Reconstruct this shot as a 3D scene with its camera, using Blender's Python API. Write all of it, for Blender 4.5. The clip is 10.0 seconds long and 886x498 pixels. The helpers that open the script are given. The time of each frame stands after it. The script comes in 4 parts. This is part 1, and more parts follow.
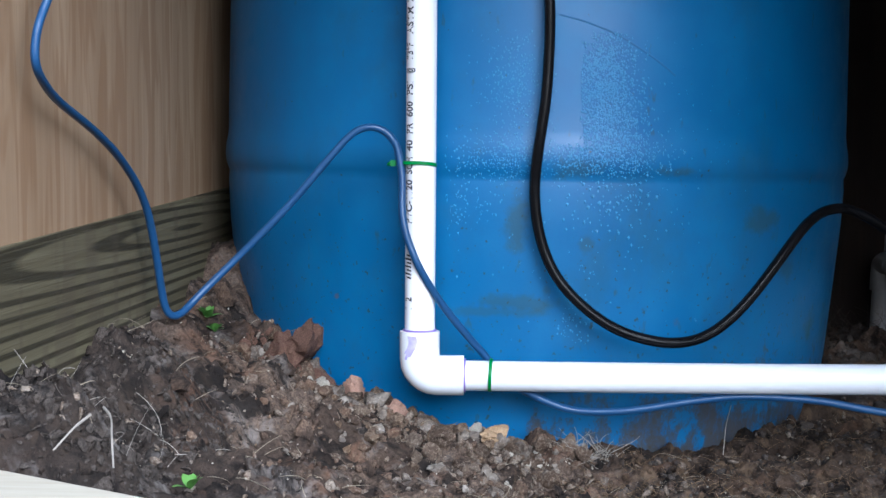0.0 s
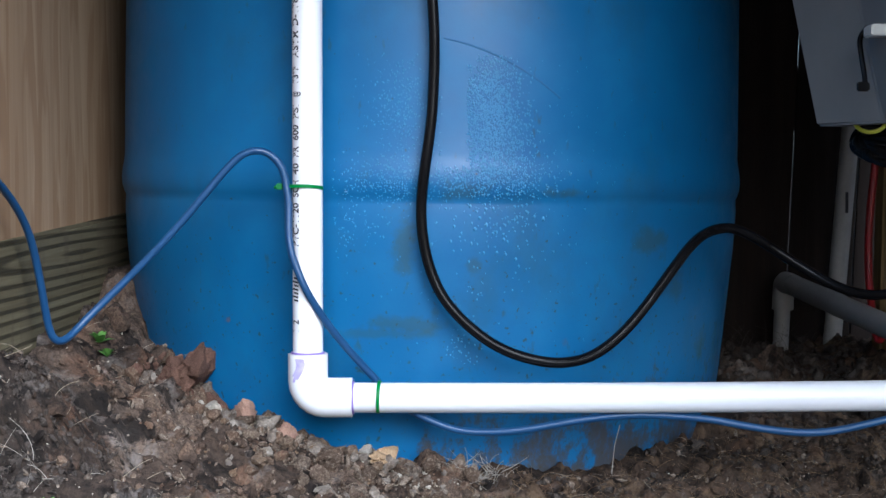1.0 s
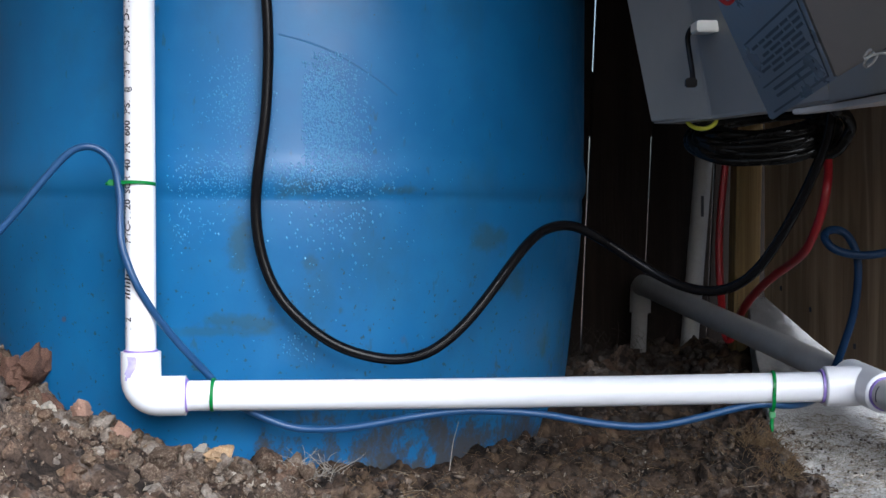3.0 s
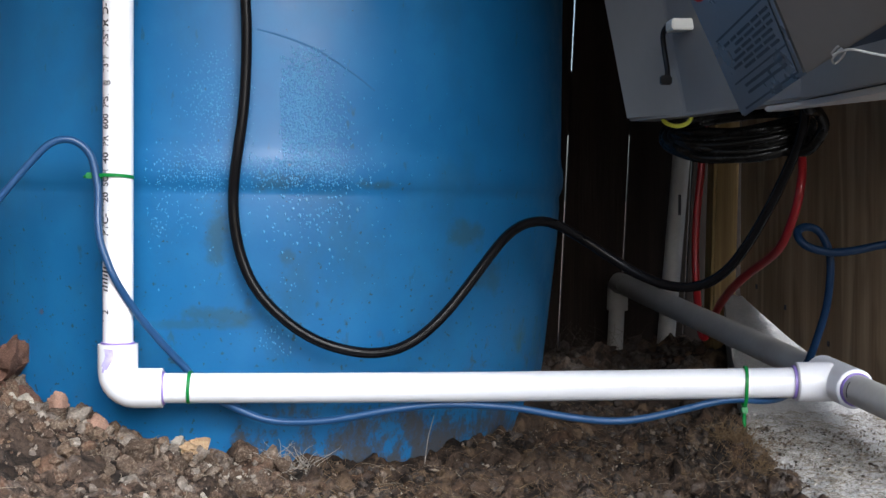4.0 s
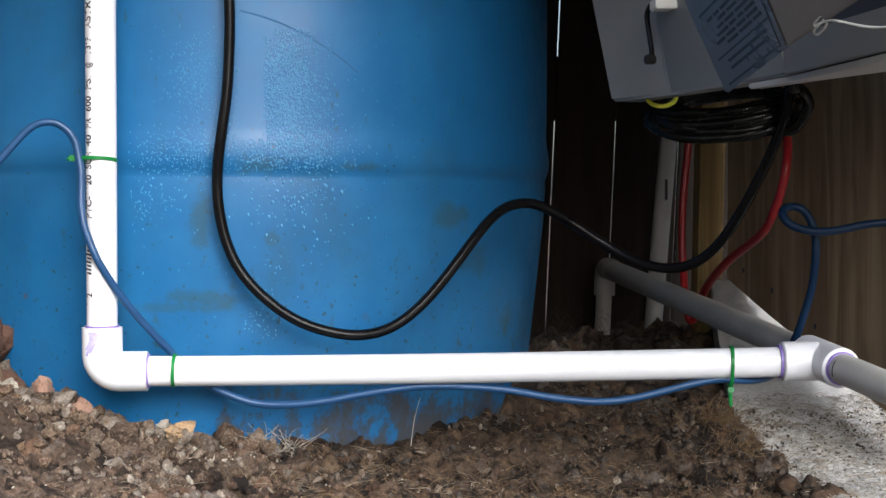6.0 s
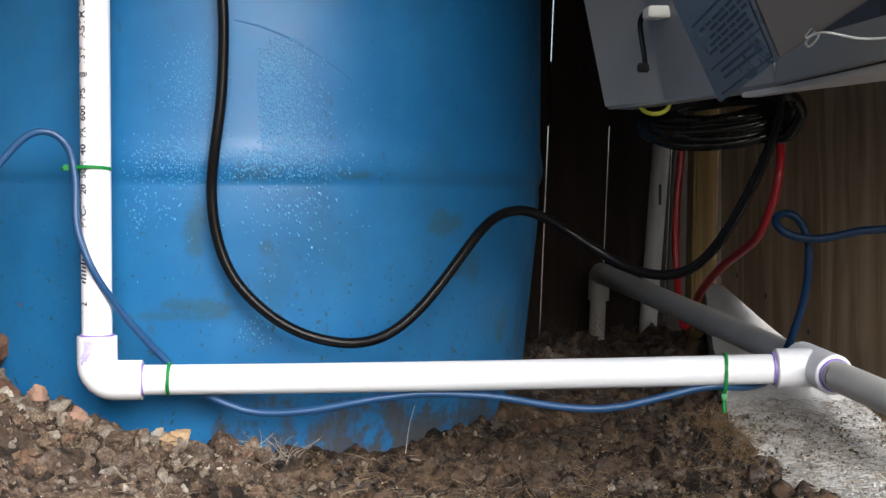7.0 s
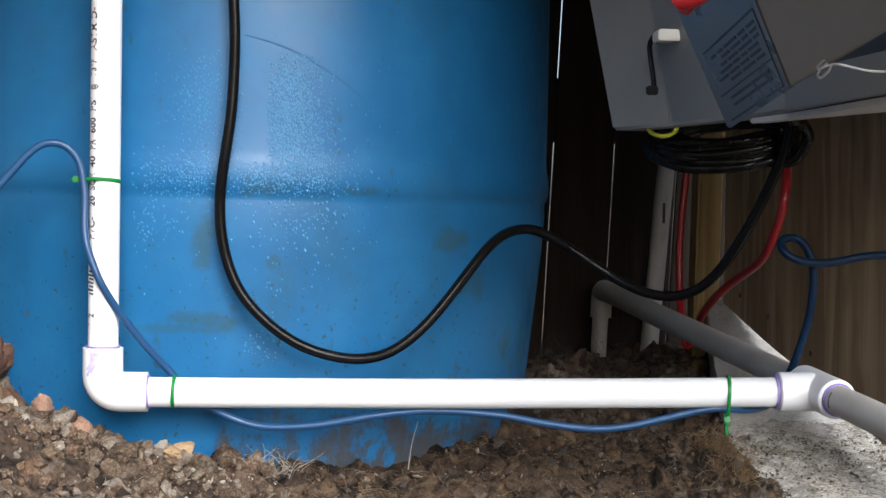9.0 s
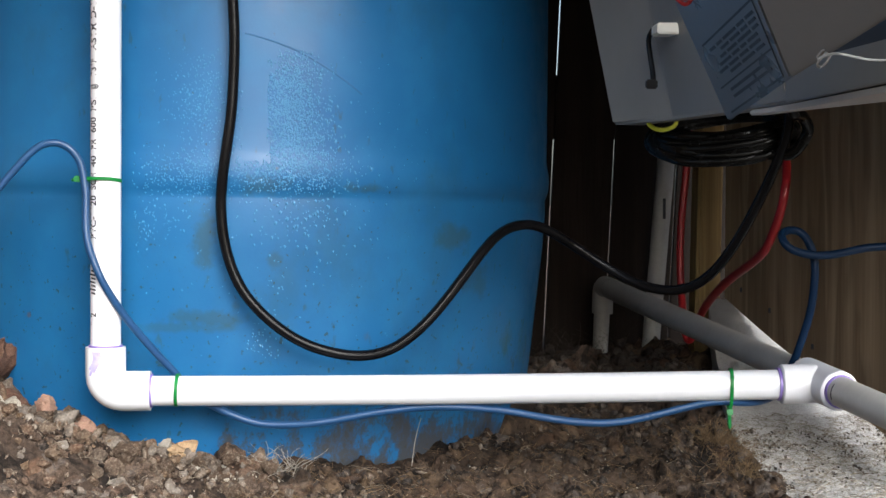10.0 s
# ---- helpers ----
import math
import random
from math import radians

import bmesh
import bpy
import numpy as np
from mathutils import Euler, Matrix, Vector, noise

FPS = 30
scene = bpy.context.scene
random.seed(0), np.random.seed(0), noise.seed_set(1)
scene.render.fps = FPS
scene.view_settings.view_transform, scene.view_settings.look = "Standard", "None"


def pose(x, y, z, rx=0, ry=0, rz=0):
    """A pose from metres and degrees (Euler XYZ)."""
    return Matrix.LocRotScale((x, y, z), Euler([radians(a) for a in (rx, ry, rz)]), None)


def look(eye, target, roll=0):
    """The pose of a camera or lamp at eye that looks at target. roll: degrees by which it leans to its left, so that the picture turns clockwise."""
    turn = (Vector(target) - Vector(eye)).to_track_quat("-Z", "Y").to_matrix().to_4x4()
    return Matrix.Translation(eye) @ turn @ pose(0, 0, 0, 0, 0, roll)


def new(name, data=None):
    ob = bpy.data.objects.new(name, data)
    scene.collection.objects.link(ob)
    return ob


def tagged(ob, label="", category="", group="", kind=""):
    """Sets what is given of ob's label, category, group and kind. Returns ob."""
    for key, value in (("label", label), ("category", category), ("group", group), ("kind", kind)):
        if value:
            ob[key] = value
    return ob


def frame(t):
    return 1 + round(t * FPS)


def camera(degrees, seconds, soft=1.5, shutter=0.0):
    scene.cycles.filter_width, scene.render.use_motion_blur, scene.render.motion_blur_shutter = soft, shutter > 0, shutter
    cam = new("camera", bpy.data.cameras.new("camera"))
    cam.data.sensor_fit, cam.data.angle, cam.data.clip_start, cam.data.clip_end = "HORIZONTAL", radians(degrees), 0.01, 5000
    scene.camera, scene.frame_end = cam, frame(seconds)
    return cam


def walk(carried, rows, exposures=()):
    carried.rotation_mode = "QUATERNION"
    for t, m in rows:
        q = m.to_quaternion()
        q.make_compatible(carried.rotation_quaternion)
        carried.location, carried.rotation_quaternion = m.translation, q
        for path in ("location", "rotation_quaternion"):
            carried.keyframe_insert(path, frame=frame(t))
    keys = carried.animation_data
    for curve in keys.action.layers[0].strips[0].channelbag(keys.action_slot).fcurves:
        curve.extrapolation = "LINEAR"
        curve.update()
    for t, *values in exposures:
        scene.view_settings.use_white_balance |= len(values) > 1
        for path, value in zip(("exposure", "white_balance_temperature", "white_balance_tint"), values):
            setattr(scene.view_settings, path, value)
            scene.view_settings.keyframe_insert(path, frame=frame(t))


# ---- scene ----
cam = camera(31.2, 10.0)
PATH = [
    (0, (0.063, -1.121, 0.158), (-0.02, 0.874, 0.037), 0.2),
    (0.5, (0.09, -1.121, 0.161), (0.028, 0.876, 0.055), -0.0),
    (1, (0.105, -1.126, 0.156), (0.09, 0.872, 0.067), -0.2),
    (1.5, (0.135, -1.134, 0.156), (0.161, 0.864, 0.073), 0.1),
    (2, (0.152, -1.13, 0.149), (0.223, 0.868, 0.085), 1.1),
    (2.5, (0.155, -1.123, 0.141), (0.246, 0.873, 0.077), -0.3),
    (4, (0.162, -1.134, 0.134), (0.283, 0.862, 0.072), 0.1),
    (4.5, (0.162, -1.13, 0.123), (0.3, 0.864, 0.053), -0.3),
    (5, (0.174, -1.133, 0.121), (0.329, 0.86, 0.057), -0.6),
    (5.5, (0.174, -1.135, 0.12), (0.317, 0.858, 0.05), -0.8),
    (6, (0.166, -1.132, 0.124), (0.299, 0.862, 0.056), -0.2),
    (6.2, (0.166, -1.135, 0.13), (0.299, 0.86, 0.067), -0.3),
    (7.5, (0.167, -1.134, 0.128), (0.312, 0.86, 0.059), -0.4),
    (8, (0.17, -1.134, 0.127), (0.322, 0.859, 0.062), -0.5),
    (8.5, (0.163, -1.135, 0.134), (0.31, 0.859, 0.079), 0.5),
    (9, (0.16, -1.138, 0.137), (0.302, 0.856, 0.079), 0.7),
    (9.5, (0.161, -1.138, 0.132), (0.302, 0.856, 0.075), 0.3),
    (10, (0.159, -1.139, 0.133), (0.301, 0.855, 0.077), 0.1),
]
walk(cam, [(t, look(eye, target, roll)) for t, eye, target, roll in PATH],
     [(0, 1.02, 5100, 8), (1, 1.0, 5250, 8), (2.5, 1.04, 5450, 9), (4.5, 1.17, 5850, 9), (6, 1.26, 6050, 9), (7.5, 1.34, 6150, 8), (10, 1.37, 6100, 8)])

# ---- light ----
world = bpy.data.worlds.new("overcast_sky")
scene.world = world
world.use_nodes = True
wn = world.node_tree.nodes
sky = wn.new("ShaderNodeTexSky")
sky.sky_type, sky.sun_disc = "NISHITA", False
sky.sun_elevation, sky.sun_rotation = radians(34), radians(160)
sky.air_density, sky.dust_density, sky.ozone_density = 1.0, 4.0, 1.0
world.node_tree.links.new(sky.outputs[0], wn["Background"].inputs[0])
wn["Background"].inputs[1].default_value = 0.1
sun_data = bpy.data.lights.new("sun", "SUN")
sun_data.energy, sun_data.angle, sun_data.color = 3.75, radians(52), (1.0, 1.0, 0.99)
sun = new("sun", sun_data)
sun.matrix_world = look((0.88, -2.0, 1.45), (0.15, 0.0, 0.0))


# ---- material helpers ----
def nodes_of(name):
    m = bpy.data.materials.new(name)
    m.use_nodes = True
    nt = m.node_tree
    return m, nt, nt.nodes["Principled BSDF"]


def add(nt, kind, **values):
    n = nt.nodes.new(kind)
    for key, value in values.items():
        n.inputs[key.replace("_", " ")].default_value = value
    return n


def coords(nt, scale=(1, 1, 1), kind="Object"):
    tc = nt.nodes.new("ShaderNodeTexCoord")
    mp = add(nt, "ShaderNodeMapping", Scale=scale)
    nt.links.new(tc.outputs[kind], mp.inputs["Vector"])
    return mp.outputs[0]


def noise_of(nt, vec, scale, detail=5.0, rough=0.6, distortion=0.0):
    n = add(nt, "ShaderNodeTexNoise", Scale=scale, Detail=detail, Roughness=rough, Distortion=distortion)
    nt.links.new(vec, n.inputs["Vector"])
    return n.outputs[0]


def ramp(nt, fac, stops):
    r = nt.nodes.new("ShaderNodeValToRGB")
    while len(r.color_ramp.elements) < len(stops):
        r.color_ramp.elements.new(0.5)
    for e, (p, c) in zip(r.color_ramp.elements, stops):
        e.position = p
        e.color = (*c, 1) if len(c) == 3 else c
    nt.links.new(fac, r.inputs[0])
    return r.outputs[0]


def mix(nt, fac, a, b, mode="MIX"):
    n = nt.nodes.new("ShaderNodeMix")
    n.data_type, n.blend_type = "RGBA", mode
    for sock, v in ((n.inputs[0], fac), (n.inputs[6], a), (n.inputs[7], b)):
        if isinstance(v, (int, float)):
            sock.default_value = v
        elif isinstance(v, tuple):
            sock.default_value = (*v, 1)
        else:
            nt.links.new(v, sock)
    return n.outputs[2]


def calc(nt, op, a, b=0.0):
    n = nt.nodes.new("ShaderNodeMath")
    n.operation = op
    for sock, v in zip(n.inputs, (a, b)):
        if isinstance(v, (int, float)):
            sock.default_value = v
        else:
            nt.links.new(v, sock)
    return n.outputs[0]


def bump(nt, bsdf, height, strength, distance):
    b = add(nt, "ShaderNodeBump", Strength=strength, Distance=distance)
    nt.links.new(height, b.inputs["Height"])
    nt.links.new(b.outputs[0], bsdf.inputs["Normal"])


def plain(name, a, b, rough=0.5, scale=30, metal=0.0, bumps=0.1, dist=0.0006, stretch=(1, 1, 1)):
    """A surface whose colour wanders between a and b at two scales, with fine relief."""
    m, nt, p = nodes_of(name)
    v = coords(nt, stretch)
    big, fine = noise_of(nt, v, scale), noise_of(nt, v, scale * 9, 3)
    c = ramp(nt, big, [(0.3, a), (0.7, b)])
    c = mix(nt, 0.25, c, ramp(nt, fine, [(0.3, a), (0.7, b)]))
    nt.links.new(c, p.inputs["Base Color"])
    nt.links.new(ramp(nt, big, [(0.3, (rough * 0.85,) * 3), (0.7, (min(1, rough * 1.15),) * 3)]), p.inputs["Roughness"])
    p.inputs["Metallic"].default_value = metal
    bump(nt, p, fine, bumps, dist)
    return m


def wood(name, light, dark, ring=0.0, along=(30, 1.5, 30), rough=0.75, blotch=None, centre=(0, 0, 0), patch=0.5, fleck=(30, 30, 5), streak=0.22):
    """Timber with grain stretched along one axis, knots and blotches."""
    m, nt, p = nodes_of(name)
    v = coords(nt, along)
    tc = coords(nt)
    grain = noise_of(nt, v, 1.6, 5, 0.6, 0.5)
    fine = noise_of(nt, v, 11, 3, 0.6)
    c = ramp(nt, grain, [(0.28, dark), (0.5, tuple((x + y) / 2 for x, y in zip(light, dark))), (0.62, light)])
    if ring:
        w = nt.nodes.new("ShaderNodeTexWave")
        w.wave_type, w.rings_direction = "RINGS", "X"
        w.inputs["Scale"].default_value, w.inputs["Distortion"].default_value = ring, 2.6
        w.inputs["Detail"].default_value, w.inputs["Detail Scale"].default_value = 2.0, 0.55
        mp = add(nt, "ShaderNodeMapping", Location=centre, Scale=(1, 0.033, 1))
        nt.links.new(tc, mp.inputs["Vector"])
        nt.links.new(mp.outputs[0], w.inputs["Vector"])
        c = mix(nt, ramp(nt, w.outputs[0], [(0.16, (0.97,) * 3), (0.42, (0.0,) * 3)]), c, tuple(x * 0.2 for x in dark))
    if blotch:
        f = noise_of(nt, coords(nt, fleck), 1.0, 2, 0.45, 1.0)
        c = mix(nt, ramp(nt, f, [(0.49, (0, 0, 0)), (0.59, (patch,) * 3)]), c, blotch)
    c = mix(nt, streak, c, ramp(nt, fine, [(0.35, dark), (0.65, light)]))
    nt.links.new(c, p.inputs["Base Color"])
    p.inputs["Roughness"].default_value = rough
    p.inputs["Specular IOR Level"].default_value = 0.12
    bump(nt, p, fine, 0.35, 0.0012)
    return m


# ---- materials ----
def soil_like(name, cols, scale=38, island=False, rough=1.0, bumps=1.0, grit=0.48, earthy=False):
    m, nt, p = nodes_of(name)
    v = coords(nt)
    a, b, c3 = noise_of(nt, v, scale * 0.25, 4, 0.6), noise_of(nt, v, scale, 6, 0.7), noise_of(nt, v, scale * 9, 4, 0.7)
    base = ramp(nt, a, [(0.3, cols[0]), (0.5, cols[1]), (0.66, cols[2])])
    base = mix(nt, 0.55, base, ramp(nt, b, [(0.3, cols[0]), (0.48, cols[1]), (0.62, cols[2]), (0.72, cols[3])]))
    if island:
        g = nt.nodes.new("ShaderNodeNewGeometry")
        tone = ramp(nt, g.outputs["Random Per Island"], [(0.0, cols[0]), (0.35, cols[1]), (0.7, cols[2]), (1.0, cols[3])])
        base = mix(nt, 0.6, base, tone)
    if earthy:
        tint = noise_of(nt, v, scale * 0.55, 4, 0.65, 0.6)
        base = mix(nt, 0.68, base, ramp(nt, tint, [(0.3, (0.022, 0.017, 0.014)), (0.42, (0.12, 0.095, 0.072)), (0.5, cols[1]), (0.58, (0.13, 0.078, 0.038)), (0.7, (0.21, 0.185, 0.155))]))
    c4 = noise_of(nt, v, scale * 20, 3, 0.7)
    base = mix(nt, grit, base, ramp(nt, c4, [(0.4, tuple(x * 0.4 for x in cols[0])), (0.52, cols[1]), (0.64, cols[3])]))
    base = mix(nt, grit * 0.8, base, ramp(nt, c3, [(0.35, cols[0]), (0.65, cols[3])]))
    if earthy:
        damp = noise_of(nt, v, 11, 4, 0.6, 0.6)
        base = mix(nt, ramp(nt, damp, [(0.47, (0, 0, 0)), (0.56, (0.72,) * 3)]), base, (0.026, 0.018, 0.014))
        clay = noise_of(nt, coords(nt, (1, 1, 1)), 19, 5, 0.65, 0.8)
        base = mix(nt, ramp(nt, clay, [(0.53, (0, 0, 0)), (0.63, (0.5,) * 3)]), base, (0.13, 0.068, 0.04))
        xyz = nt.nodes.new("ShaderNodeSeparateXYZ")
        nt.links.new(v, xyz.inputs[0])
        peat = calc(nt, "ADD", xyz.outputs[0], calc(nt, "MULTIPLY", calc(nt, "SUBTRACT", damp, 0.5), 0.5))
        away = nt.nodes.new("ShaderNodeVectorMath")
        away.operation = "LENGTH"
        nt.links.new(v, away.inputs[0])
        near = calc(nt, "MINIMUM", calc(nt, "MAXIMUM", calc(nt, "SUBTRACT", 2.6, calc(nt, "MULTIPLY", away.outputs["Value"], 2.8)), 0.0), 1.0)
        base = mix(nt, calc(nt, "MULTIPLY", near, ramp(nt, peat, [(0.08, (0, 0, 0)), (0.24, (0.5,) * 3)])), base, (0.036, 0.023, 0.014))
        foot = calc(nt, "ADD", calc(nt, "ADD", xyz.outputs[0], calc(nt, "MULTIPLY", xyz.outputs[1], 0.5)), calc(nt, "MULTIPLY", calc(nt, "SUBTRACT", damp, 0.5), 0.4))
        base = mix(nt, calc(nt, "MULTIPLY", near, ramp(nt, calc(nt, "MULTIPLY", foot, -1.0), [(0.17, (0, 0, 0)), (0.27, (0.88,) * 3)])), base, (0.022, 0.017, 0.014))
        ash = noise_of(nt, v, 26, 5, 0.7, 0.5)
        base = mix(nt, ramp(nt, ash, [(0.55, (0, 0, 0)), (0.66, (0.45,) * 3)]), base, (0.2, 0.18, 0.165))
        humus = noise_of(nt, coords(nt, (1, 1.3, 1)), 23, 6, 0.7, 1.0)
        base = mix(nt, ramp(nt, humus, [(0.48, (0, 0, 0)), (0.57, (0.9,) * 3)]), base, (0.0095, 0.0075, 0.0065))
        rust = noise_of(nt, coords(nt, (1.2, 1, 1)), 37, 6, 0.72, 0.9)
        base = mix(nt, calc(nt, "MULTIPLY", ramp(nt, rust, [(0.53, (0, 0, 0)), (0.62, (0.6,) * 3)]), ramp(nt, peat, [(0.02, (0.12,) * 3), (0.2, (1, 1, 1))])), base, (0.13, 0.085, 0.05))
    nt.links.new(base, p.inputs["Base Color"])
    p.inputs["Roughness"].default_value = rough
    p.inputs["Specular IOR Level"].default_value = 0.15
    bump(nt, p, mix(nt, 0.5, b, c3), bumps, 0.004)
    return m


M_SOIL = soil_like("soil", [(0.0205, 0.01338, 0.009988), (0.05914, 0.03802, 0.02664), (0.1064, 0.0704, 0.04995), (0.1813, 0.1302, 0.09662)], grit=0.62, earthy=True)
M_CLOD = soil_like("brown_clod", [(0.02688, 0.0168, 0.01211), (0.07616, 0.0464, 0.03103), (0.1299, 0.0816, 0.0545), (0.215, 0.148, 0.106)], 60, True, grit=0.6, earthy=True)


def stone_mix(name):
    """Broken stones, each of its own colour: dark earth, red brown, ochre, grey, whitish."""
    m, nt, p = nodes_of(name)
    v = coords(nt)
    g = nt.nodes.new("ShaderNodeNewGeometry")
    tone = ramp(nt, g.outputs["Random Per Island"], [(0.0, (0.04, 0.026, 0.018)), (0.2, (0.08, 0.05, 0.032)), (0.34, (0.15, 0.082, 0.05)), (0.46, (0.11, 0.085, 0.065)), (0.6, (0.19, 0.115, 0.06)),
                                                      (0.68, (0.12, 0.1, 0.085)), (0.84, (0.19, 0.162, 0.138)), (0.95, (0.3, 0.265, 0.225))])
    a, b, c = noise_of(nt, v, 90, 5, 0.7), noise_of(nt, v, 520, 4, 0.7), noise_of(nt, v, 30, 4, 0.6)
    base = mix(nt, ramp(nt, a, [(0.42, (0, 0, 0)), (0.62, (0.8,) * 3)]), tone, (0.055, 0.036, 0.024))
    base = mix(nt, ramp(nt, c, [(0.5, (0, 0, 0)), (0.66, (0.5,) * 3)]), base, (0.13, 0.082, 0.05))
    base = mix(nt, 0.4, base, ramp(nt, b, [(0.38, (0.02, 0.014, 0.01)), (0.52, (0.09, 0.065, 0.047)), (0.66, (0.3, 0.26, 0.21))]))
    nt.links.new(base, p.inputs["Base Color"])
    p.inputs["Roughness"].default_value = 0.95
    p.inputs["Specular IOR Level"].default_value = 0.15
    bump(nt, p, mix(nt, 0.5, a, b), 0.8, 0.003)
    return m


M_PEBBLE = stone_mix("mixed_stones")
M_RED = soil_like("red_clay", [(0.06, 0.03, 0.022), (0.105, 0.052, 0.036), (0.15, 0.08, 0.056), (0.2, 0.125, 0.09)], 70)
M_PINK = soil_like("pink_stone", [(0.187, 0.102, 0.07225), (0.255, 0.1445, 0.102), (0.306, 0.187, 0.136), (0.357, 0.2465, 0.187)], 90, False, 0.9, 0.4)
M_OCHRE = soil_like("ochre_stone", [(0.17, 0.102, 0.051), (0.255, 0.1615, 0.085), (0.34, 0.2295, 0.1275), (0.425, 0.323, 0.2125)], 90, False, 0.9, 0.4)
M_PALE = soil_like("pale_stone", [(0.2, 0.168, 0.128), (0.3, 0.262, 0.21), (0.38, 0.345, 0.285), (0.46, 0.43, 0.37)], 90, False, 0.9, 0.4)
M_CONCRETE = soil_like("concrete", [(0.18, 0.17, 0.16), (0.5, 0.485, 0.465), (0.62, 0.6, 0.575), (0.8, 0.78, 0.75)], 130, False, 0.95, 1.0, 0.75)
M_PLY_L = wood("weathered_plywood", (0.335, 0.23, 0.14), (0.25, 0.163, 0.093), along=(24, 24, 1.6), blotch=(0.2, 0.112, 0.055), patch=0.62, fleck=(46, 46, 8), streak=0.1)
M_PLY_R = wood("brown_plywood", (0.5, 0.37, 0.235), (0.33, 0.225, 0.135), along=(34, 34, 1.2), blotch=(0.1235, 0.07866, 0.04655))
M_SILL = wood("treated_timber", (0.145, 0.126, 0.076), (0.08, 0.065, 0.036), ring=40, along=(25, 1.2, 60), centre=(0, -0.004, -0.099), blotch=(0.054, 0.039, 0.03), patch=0.35)
M_PALETIM = wood("pale_timber", (0.5, 0.455, 0.36), (0.36, 0.31, 0.235), along=(2, 25, 30))
# dark brown boards taken near black, so the colour carries the back's shade
M_FENCE = wood("dark_shaded_fence_wood", (0.022, 0.0155, 0.0125), (0.01, 0.0075, 0.0062), along=(40, 40, 1.5))
M_POST = wood("yellow_post_wood", (0.33, 0.23, 0.1), (0.16, 0.1, 0.045), along=(70, 70, 1.2))
M_ROOF = wood("roof_plywood", (0.3, 0.22, 0.14), (0.2, 0.14, 0.09), along=(2, 30, 30))
M_PVC = plain("white_pvc", (0.7, 0.7, 0.73), (0.74, 0.74, 0.77), 0.32, 14, bumps=0.04, dist=0.0003)
# darker copies of the white PVC: shade put into the colour, plus some dust
M_PVCSHADE = plain("dusty_shaded_pvc", (0.29, 0.275, 0.255), (0.4, 0.385, 0.36), 0.5, 25)
M_PVCDIM = plain("half_shaded_pvc", (0.46, 0.44, 0.405), (0.56, 0.54, 0.5), 0.42, 22)
M_BLACK = plain("black_rubber", (0.003, 0.003, 0.0035), (0.006, 0.006, 0.007), 0.22, 40, bumps=0.08)
M_BLACK.node_tree.nodes["Principled BSDF"].inputs["Specular IOR Level"].default_value = 0.13
M_CABLE = plain("black_cable_sheath", (0.003, 0.003, 0.003), (0.006, 0.006, 0.006), 0.26, 40, bumps=0.05)
M_CABLE.node_tree.nodes["Principled BSDF"].inputs["Specular IOR Level"].default_value = 0.14
M_TUBE = plain("blue_tubing", (0.016, 0.06, 0.155), (0.022, 0.076, 0.19), 0.36, 20, bumps=0.03)
M_TUBE.node_tree.nodes["Principled BSDF"].inputs["Specular IOR Level"].default_value = 0.3
M_TUBE.node_tree.nodes["Principled BSDF"].inputs["Transmission Weight"].default_value = 0.25
# darker copy of the blue tubing, with the wall side's shade in its colour
M_TUBESHADE = plain("shaded_blue_tubing", (0.0035, 0.014, 0.036), (0.005, 0.018, 0.05), 0.45, 20, bumps=0.03)
M_TUBESHADE.node_tree.nodes["Principled BSDF"].inputs["Specular IOR Level"].default_value = 0.14
M_REDHOSE = plain("red_hose", (0.22, 0.008, 0.011), (0.29, 0.012, 0.016), 0.38, 30)
M_REDCAP = plain("red_plastic", (0.42, 0.014, 0.02), (0.5, 0.022, 0.03), 0.35, 30)
M_GREEN = plain("green_nylon", (0.006, 0.12, 0.02), (0.01, 0.17, 0.035), 0.35, 60)
M_GREEN.node_tree.nodes["Principled BSDF"].inputs["Specular IOR Level"].default_value = 0.2
M_YELLOW = plain("yellow_plastic", (0.45, 0.5, 0.03), (0.55, 0.58, 0.05), 0.4, 60)
M_INK = plain("black_ink", (0.02, 0.02, 0.03), (0.04, 0.04, 0.05), 0.6, 60)
M_PURPLE = plain("purple_primer", (0.16, 0.1, 0.36), (0.28, 0.2, 0.5), 0.35, 120)
M_PRIMER = plain("thin_purple_primer", (0.27, 0.22, 0.55), (0.5, 0.46, 0.7), 0.35, 180)
M_GREY = plain("grey_enclosure", (0.185, 0.183, 0.178), (0.215, 0.213, 0.208), 0.5, 12, bumps=0.04)
# paler than the enclosure: light on its underside put into the colour
M_LITEDGE = plain("lit_underside", (0.42, 0.42, 0.41), (0.5, 0.5, 0.49), 0.5, 40, bumps=0.06)
# inside of the grey compartment, shade of the recess put into the colour
M_RECESS = plain("shaded_recess", (0.02, 0.022, 0.028), (0.03, 0.032, 0.04), 0.6, 20)
M_LABEL = plain("grey_label", (0.145, 0.153, 0.165), (0.17, 0.18, 0.192), 0.3, 30)
M_PRINT = plain("label_print", (0.018, 0.022, 0.03), (0.025, 0.03, 0.037), 0.5, 60)
M_CLIP = plain("cream_clip", (0.68, 0.66, 0.58), (0.76, 0.74, 0.67), 0.45, 40)
M_SCUFF = plain("scuffed_blue", (0.006, 0.08, 0.2), (0.009, 0.1, 0.24), 0.6, 60)
M_STRING = plain("white_string", (0.24, 0.24, 0.235), (0.34, 0.34, 0.33), 0.9, 200)
M_STRAW = soil_like("dry_straw", [(0.12, 0.09, 0.06), (0.19, 0.15, 0.1), (0.28, 0.23, 0.165), (0.42, 0.37, 0.29)], 60, True)
